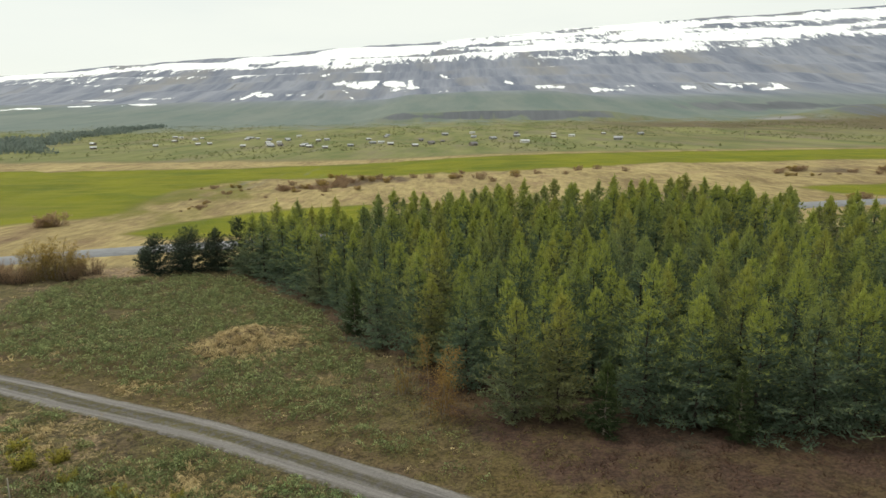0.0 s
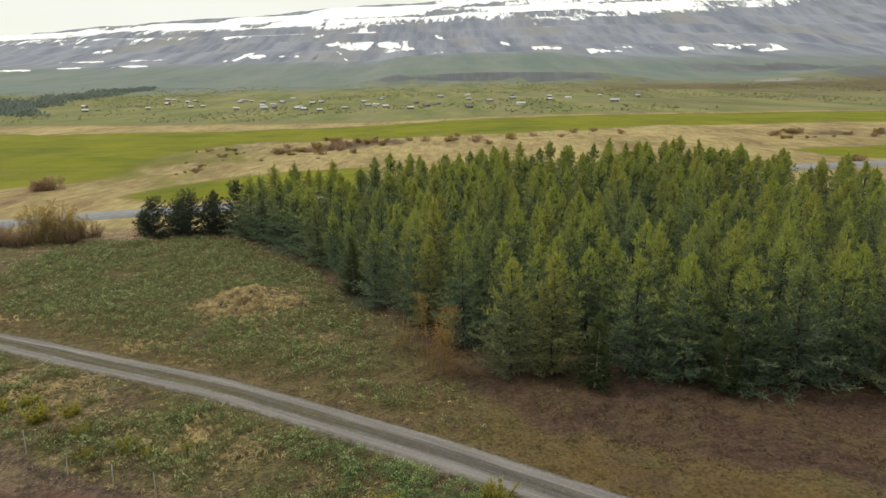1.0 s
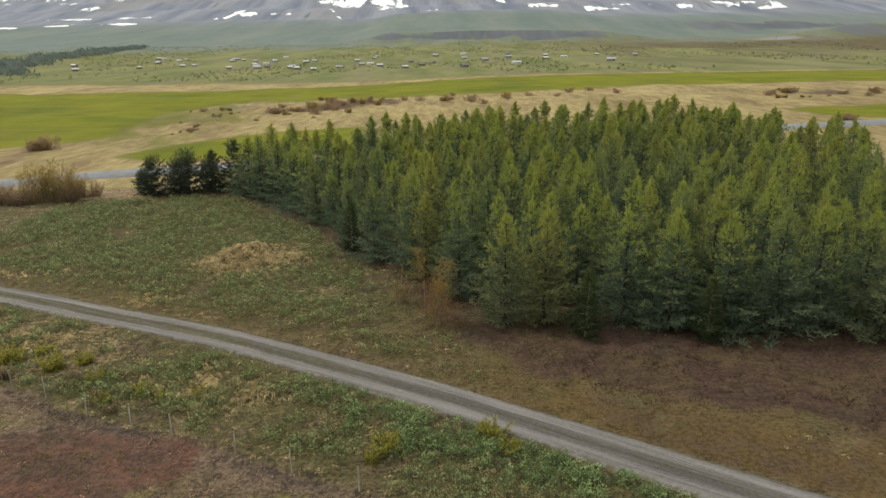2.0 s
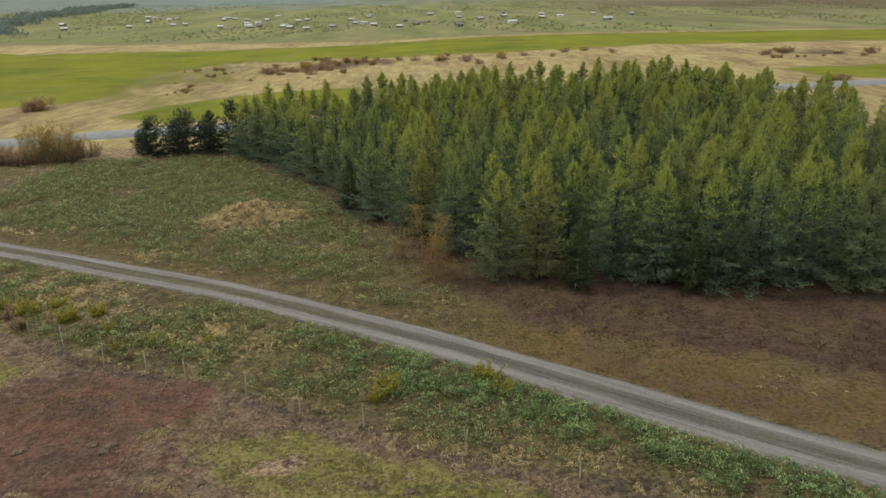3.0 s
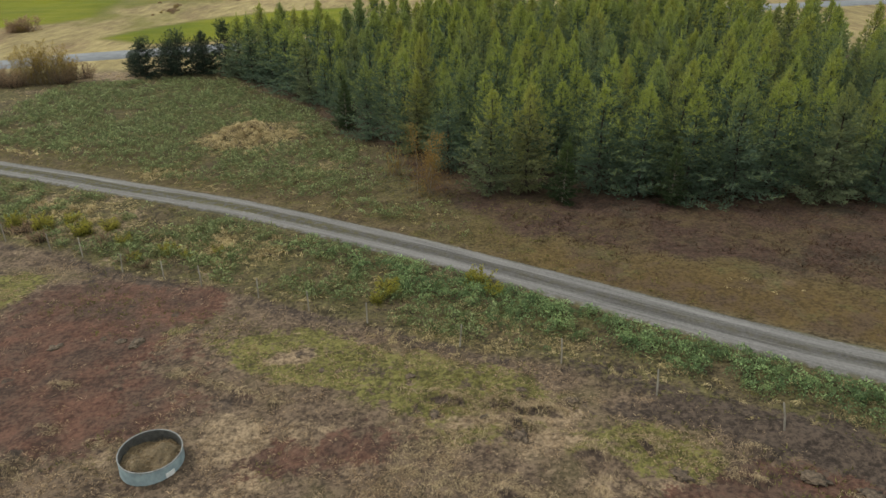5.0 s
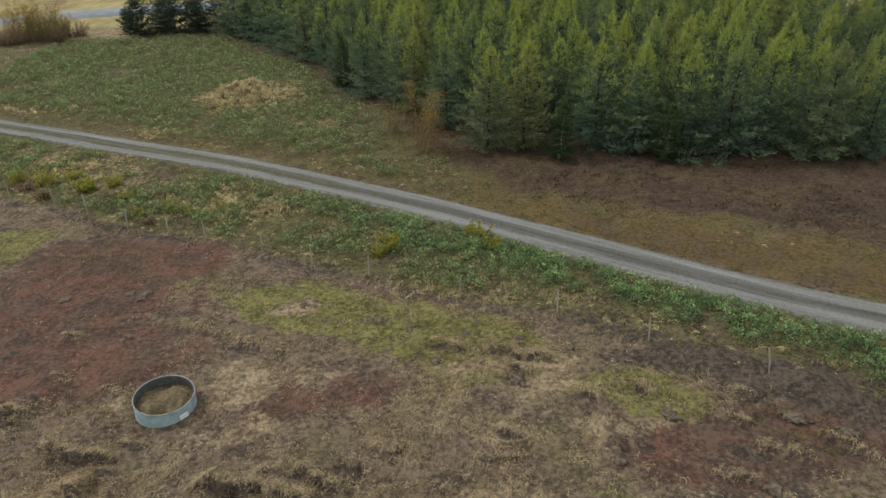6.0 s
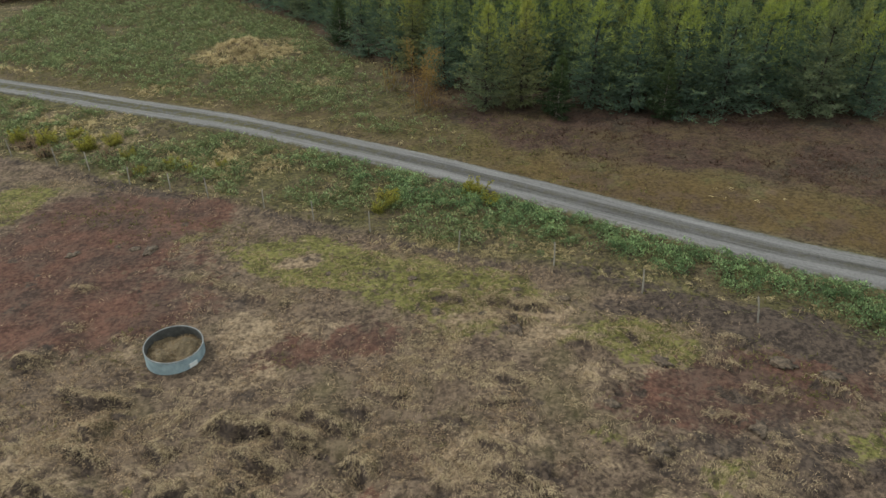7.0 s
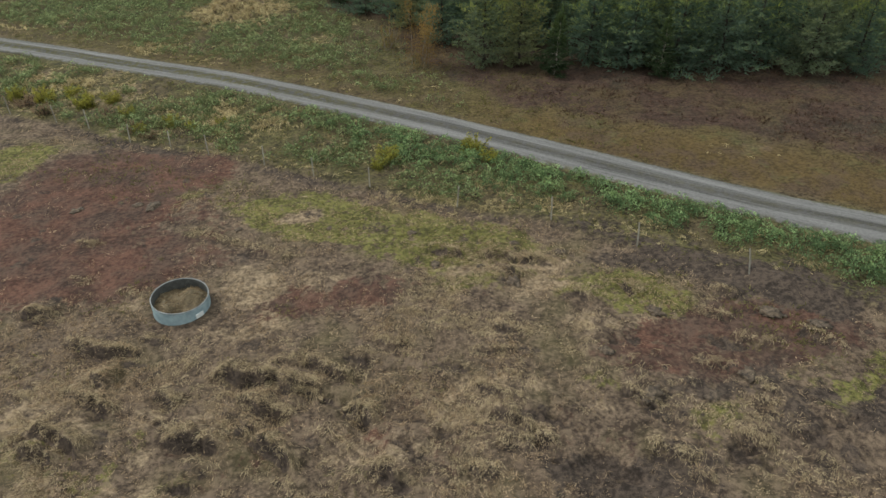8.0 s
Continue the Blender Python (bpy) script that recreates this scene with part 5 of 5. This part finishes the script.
def build_feeder():
    fx, fy = FEEDER
    root = tagged(new("hay_feeder"), "round pale blue-green plastic hay feeder on the bare paddock", "feeder")
    root.matrix_basis = pose(fx, fy, at_ground(fx, fy) - 0.03, 2.0, 1.0, 25)
    v, f = turned([(1.165, 0.0), (1.175, 0.04), (1.16, 0.08), (1.16, 0.62), (1.15, 0.66), (1.130, 0.66), (1.130, 0.06), (1.125, 0.03), (0.02, 0.03)])
    part_np("wall", v, f, FEEDER_SKIN, root, soft=True)
    # A separate, darker sheet over the wall's inner face.
    part_np("lining", *turned([(1.120, 0.66), (1.118, 0.34), (1.115, 0.06)]), plain_material("dark_plastic", (0.045, 0.045, 0.042), (0.13, 0.125, 0.115), 4, 0.8), root, "dark stained inner face", soft=True)
    ring = [(1.145 + 0.026 * math.cos(a), 0.665 + 0.026 * math.sin(a)) for a in np.linspace(0, 2 * math.pi, 9)]
    part_np("rim", *turned(ring), plain_material("rim_plastic", (0.14, 0.14, 0.14), (0.34, 0.34, 0.33), 5, 0.8), root, "grey worn rolled rim", soft=True)
    bm = bmesh.new()
    rows = [[bm.verts.new((r * math.cos(a), r * math.sin(a), z)) for a in np.radians(np.linspace(-72, -55, 7))] for r, z in ((1.165, 0.16), (1.205, 0.16), (1.205, 0.36), (1.165, 0.36))]
    for low, high in zip(rows, rows[1:] + rows[:1]):
        for a, b, c, d in zip(low, low[1:], high[1:], high):
            bm.faces.new((a, b, c, d))
    bm.faces.new([r[0] for r in rows][::-1]), bm.faces.new([r[-1] for r in rows])
    bmesh.ops.recalc_face_normals(bm, faces=bm.faces[:])
    part("plate", bm, WHITE, root, "white plate on the wall")
    # the hay lies in the feeder
    n = 34
    gx, gy = np.meshgrid(np.linspace(-1, 1, n), np.linspace(-1, 1, n))
    rr = np.sqrt(np.maximum(gx ** 2, gy ** 2)) / np.maximum(np.hypot(gx, gy), 1e-6)
    px, py = gx * rr * 1.09, gy * rr * 1.09
    heap = 0.12 + 0.56 * np.exp(-(((px - 0.35) / 0.5) ** 2 + ((py - 0.15) / 0.45) ** 2)) + 0.30 * fbm(px, py, 0.7, 141, 4) + 0.34 * np.exp(-(((px + 0.6) / 0.35) ** 2 + ((py + 0.3) / 0.4) ** 2))
    i, j = np.arange(n - 1)[:, None] * n, np.arange(n - 1)[None, :]
    faces = np.stack([i + j, i + j + 1, i + n + j + 1, i + n + j], -1).reshape(-1, 4)
    hay = tagged(new("hay"), "loose brown hay heaped in the round feeder", "hay")
    hay.matrix_basis = root.matrix_basis @ pose(0, 0, 0.04)
    part_np("bed", np.stack([px, py, heap], -1).reshape(-1, 3), faces, HAY_BED, hay, soft=True)
    k = rng.integers(0, n * n, 1800)
    base = np.stack([px, py, heap], -1).reshape(-1, 3)[k] + rng.normal(0, 0.02, (1800, 3))
    keep = np.hypot(base[:, 0], base[:, 1]) < 1.02
    base = base[keep]
    way = rng.normal(0, 1, base.shape)
    way[:, 2] = np.abs(way[:, 2]) * 0.35
    tone = np.repeat(rng.random(len(base)), 3)
    straw = part_np("straw", *blades(base, way, rng.uniform(0.10, 0.22, len(base)), rng.uniform(0.012, 0.025, len(base))), HAY, hay)
    paint(straw.data, "leaf_tone", np.stack([tone, tone, tone, np.ones_like(tone)], -1))


build_feeder()


# ---- clods of turf torn up in the paddock ----
CLOD = plain_material("torn_turf", (0.042, 0.031, 0.024), (0.180, 0.130, 0.088), 7, spread=(0.42, 0.60), relief_m=0.08)


def turf_clod(x, y, size):
    bm = bmesh.new()
    bmesh.ops.create_icosphere(bm, subdivisions=3, radius=1.0)
    ox, oy = rng.uniform(0, 50, 2)
    for v in bm.verts:
        n = 0.9 + 0.75 * noise.fractal(v.co * 2.2 + Vector((ox, oy, 0)), 0.7, 2.1, 5)
        v.co = Vector((v.co.x * n, v.co.y * n * 0.7, v.co.z * n * 0.36))
    for f in bm.faces:
        f.smooth = True
    me = bpy.data.meshes.new("turf_clod")
    bm.to_mesh(me)
    bm.free()
    me.materials.append(CLOD)
    ob = new("turf_clod", me)
    ob.matrix_basis = pose(x, y, at_ground(x, y) + 0.02 * size, 0, 0, rng.uniform(0, 360)) @ Matrix.Diagonal((0.85 * size, 0.85 * size, 0.55 * size, 1))
    return tagged(ob, "dark torn clod of turf on the trodden paddock", "clod", "turf clods")


for x, y, s in ((-14.6, 21.6, 0.55), (-15.5, 21.9, 0.35), (-18.6, 21.6, 0.4), (3.1, 13.3, 0.5), (3.4, 16.0, 0.28), (-1.2, 17.6, 0.3), (-0.2, 14.9, 0.32), (8.4, 10.8, 0.5), (5.9, 8.8, 0.35), (5.4, 15.2, 0.34), (10.6, 7.1, 0.5), (9.0, 6.2, 0.45), (-9.6, 18.7, 0.26), (-6.4, 19.6, 0.2), (1.8, 14.6, 0.24), (12.8, 10.3, 0.6), (14.2, 9.3, 0.55), (-5.2, 18.4, 0.22), (6.9, 6.4, 0.5)):
    turf_clod(x, y, s)


# ---- far off: cabins, poles, woods ----
def house_material(name, a, b):
    return plain_material(name, a, b, 0.5, 0.7)


CABIN_WALLS = [house_material("brown_boards", (0.15, 0.13, 0.11), (0.24, 0.21, 0.18)), house_material("grey_boards", (0.16, 0.16, 0.16), (0.30, 0.30, 0.29)), house_material("pale_boards", (0.50, 0.49, 0.45), (0.70, 0.68, 0.64))]
CABIN_ROOFS = [house_material("pale_sheet", (0.45, 0.47, 0.48), (0.62, 0.63, 0.64)), house_material("grey_sheet", (0.28, 0.29, 0.31), (0.42, 0.43, 0.45)), house_material("dark_sheet", (0.13, 0.12, 0.13), (0.22, 0.21, 0.215))]
DARK_GLASS = plain_material("dark_glass", (0.02, 0.025, 0.03), (0.05, 0.055, 0.06), 1, 0.1, specular=0.6)


def box_bm(x0, x1, y0, y1, z0, z1):
    bm = bmesh.new()
    bmesh.ops.create_cube(bm, size=1, matrix=Matrix.Translation(((x0 + x1) / 2, (y0 + y1) / 2, (z0 + z1) / 2)) @ Matrix.Diagonal((x1 - x0, y1 - y0, z1 - z0, 1)))
    return bm


def cabin(long_m, deep, eave, ridge, wall, roof, label):
    root = tagged(new("cabin"), label, "house", "summer cabins")
    bm = bmesh.new()
    h, d = long_m / 2, deep / 2
    prof = [(-d, -0.6), (d, -0.6), (d, eave), (0, ridge), (-d, eave)]
    a = [bm.verts.new((-h, y, z)) for y, z in prof]
    b = [bm.verts.new((h, y, z)) for y, z in prof]
    bm.faces.new(a[::-1]), bm.faces.new(b)
    for k in range(5):
        bm.faces.new((a[k], a[(k + 1) % 5], b[(k + 1) % 5], b[k]))
    bmesh.ops.recalc_face_normals(bm, faces=bm.faces[:])
    part("wall", bm, wall, root)
    bm = bmesh.new()
    slope = (ridge - eave) / d
    o, t = d + 0.5, 0.16
    prof = [(-o, eave - 0.5 * slope + 0.03), (0, ridge + 0.03), (o, eave - 0.5 * slope + 0.03), (o, eave - 0.5 * slope + t), (0, ridge + t + 0.03), (-o, eave - 0.5 * slope + t)]
    a = [bm.verts.new((-h - 0.5, y, z)) for y, z in prof]
    b = [bm.verts.new((h + 0.5, y, z)) for y, z in prof]
    for k in range(6):
        bm.faces.new((a[k], a[(k + 1) % 6], b[(k + 1) % 6], b[k]))
    for s in (a, b):
        bm.faces.new((s[0], s[1], s[4], s[5])), bm.faces.new((s[1], s[2], s[3], s[4]))
    bmesh.ops.recalc_face_normals(bm, faces=bm.faces[:])
    part("roof", bm, roof, root)
    for x in (-0.3 * long_m, 0.05 * long_m):
        w = part("window", box_bm(x - 0.6, x + 0.6, -d - 0.05, -d + 0.02, 0.9, 2.0), WHITE, root)
        part("pane", box_bm(x - 0.5, x + 0.5, -d - 0.075, -d - 0.03, 1.0, 1.9), DARK_GLASS, w)
    part("door", box_bm(0.3 * long_m - 0.45, 0.3 * long_m + 0.45, -d - 0.05, -d + 0.02, 0.0, 2.05), DARK_GLASS, root)
    part("chimney", box_bm(0.2 * long_m - 0.3, 0.2 * long_m + 0.3, 0.2, 0.8, ridge - 0.5, ridge + 0.7), CABIN_WALLS[1], root)
    return root


CABINS = [cabin(9, 6.5, 2.5, 4.2, CABIN_WALLS[0], CABIN_ROOFS[0], "brown timber cabin with a pale metal roof"),
          cabin(10, 7, 2.5, 4.4, CABIN_WALLS[1], CABIN_ROOFS[1], "grey timber cabin with a grey roof"),
          cabin(8, 6, 2.4, 4.3, CABIN_WALLS[0], CABIN_ROOFS[2], "dark brown cabin with a dark roof"),
          cabin(11, 6, 2.6, 4.0, CABIN_WALLS[2], CABIN_ROOFS[0], "long pale cabin with a white roof")]
SITES_WEST = [(-52, 590, 3, 0.9), (-70, 530, 1, 0.8), (-130, 560, 2, 0.9), (-150, 600, 0, 0.9), (-110, 620, 0, 0.9), (-200, 600, 0, 0.8), (-240, 680, 3, 1.0), (-190, 720, 0, 0.8), (-300, 600, 0, 1.0), (-310, 540, 2, 0.9), (-260, 520, 0, 0.9), (-330, 520, 1, 0.9),
              (-350, 560, 0, 0.9), (-230, 560, 0, 0.8), (-380, 590, 0, 0.9), (-400, 640, 3, 1.1), (-160, 780, 3, 0.9), (-290, 760, 0, 1.0), (-60, 760, 1, 0.8)]
SITES_EAST = [(56, 480, 3, 1.0), (130, 520, 1, 1.2), (-9, 540, 2, 1.2), (20, 462, 2, 1.1), (-20, 640, 2, 1.0), (28, 640, 1, 0.9), (65, 620, 1, 1.0), (88, 560, 0, 0.9), (110, 600, 3, 0.9), (40, 560, 1, 1.0), (2, 700, 1, 1.1), (75, 720, 2, 0.9),
              (110, 700, 0, 0.9), (180, 640, 1, 1.0), (160, 700, 0, 0.8), (30, 720, 3, 0.9), (-20, 500, 0, 0.9), (0, 590, 2, 0.8)]
SITES = SITES_WEST + SITES_EAST
for _ in range(26):
    SITES.append((rng.uniform(-330, -20), rng.uniform(500, 800), int(rng.choice([0, 3, 0, 1])), rng.uniform(0.7, 0.95)))
used = set()
for x, y, k, s in SITES:
    m = pose(x, y, at_ground(x, y) + 0.3, 0, 0, rng.uniform(-35, 35)) @ Matrix.Diagonal((0.52 * s, 0.52 * s, 0.48 * s, 1))
    if k in used:
        copy_thing(CABINS[k], m).matrix_basis = m
    else:
        used.add(k)
        CABINS[k].matrix_basis = m

FAR_LEAVES = leaf_material("far_leaves", (0.135, 0.150, 0.066), (0.205, 0.215, 0.090), (0.20, 0.19, 0.10), 0.45)
# Needle greens lifted towards pale blue-grey: the haze of distance is in the colour.
HAZY_CONIFER = leaf_material("hazy_conifers", (0.165, 0.205, 0.185), (0.19, 0.23, 0.205), (0.18, 0.22, 0.195), 0.45)


def far_growth(name, x, y, tall, wide_m, per, material, label):
    """Distant trees, each a loose tuft of leaf clumps."""
    n = len(x)
    s = rng.uniform(0.4, 1.1, n)
    X, Y, S = np.repeat(x, per), np.repeat(y, per), np.repeat(s, per)
    q = rng.random(n * per)
    a = rng.uniform(0, 6.28, n * per)
    r = wide_m * S * (1 - 0.8 * q) * np.sqrt(rng.random(n * per))
    z = np.repeat(ground_z(x, y), per) + q * tall * S * 0.85
    base = np.stack([X + r * np.cos(a), Y + r * np.sin(a), z], -1)
    way = rng.normal(0, 0.6, (n * per, 3))
    way[:, 2] = np.abs(way[:, 2]) + 0.5
    v, f = blades(base, way, 0.42 * tall * S, 0.55 * wide_m * S)
    ob = part_np(name, v, f, material)
    g = np.repeat(q, 3)
    paint(ob.data, "leaf_tone", np.stack([g, g, g, np.ones_like(g)], -1))
    return tagged(ob, label, "trees", kind="stuff")


sx, sy = scatter(15000, -620, 620, 372, 1150, lambda x, y: step(-0.05, 0.4, fbm(x, y * 0.45, 60, 151, 4) + 0.15 * step(120, -120, x)) * (np.abs(x) < 0.75 * y))
far_growth("birch_scrub", sx, sy, 1.5, 2.0, 5, FAR_LEAVES, "low green birch scrub among the cabins")
WOODS = ([(-250, 450), (-330, 565), (-350, 680), (-395, 720), (-440, 690), (-460, 560), (-420, 450)], [(-372, 740), (-372, 800), (-405, 830), (-440, 800), (-420, 740)], [(-405, 850), (-440, 1120), (-470, 1130), (-475, 950), (-450, 850)])
sx, sy = scatter(9000, -480, -240, 440, 1150, lambda x, y: np.max([inside(w, x, y) for w in WOODS], axis=0) > 4 * fbm(x, y, 30, 161, 3))
far_growth("conifer_wood", sx, sy, 5.5, 3.0, 8, HAZY_CONIFER, "dark planted conifer wood on the lower mountain slope")

POLE = tagged(new("utility_pole"), "tall wooden utility pole among the scrub", "pole")
part_np("shaft", *limb([(0, 0, -0.5), (0, 0, 5), (0, 0, 10)], [0.16, 0.14, 0.11], 8), POST_WOOD, POLE)
part("crossarm", box_bm(-1.0, 1.0, -0.06, 0.06, 9.2, 9.4), POST_WOOD, POLE)
POLE.matrix_basis = pose(215, 500, at_ground(215, 500))
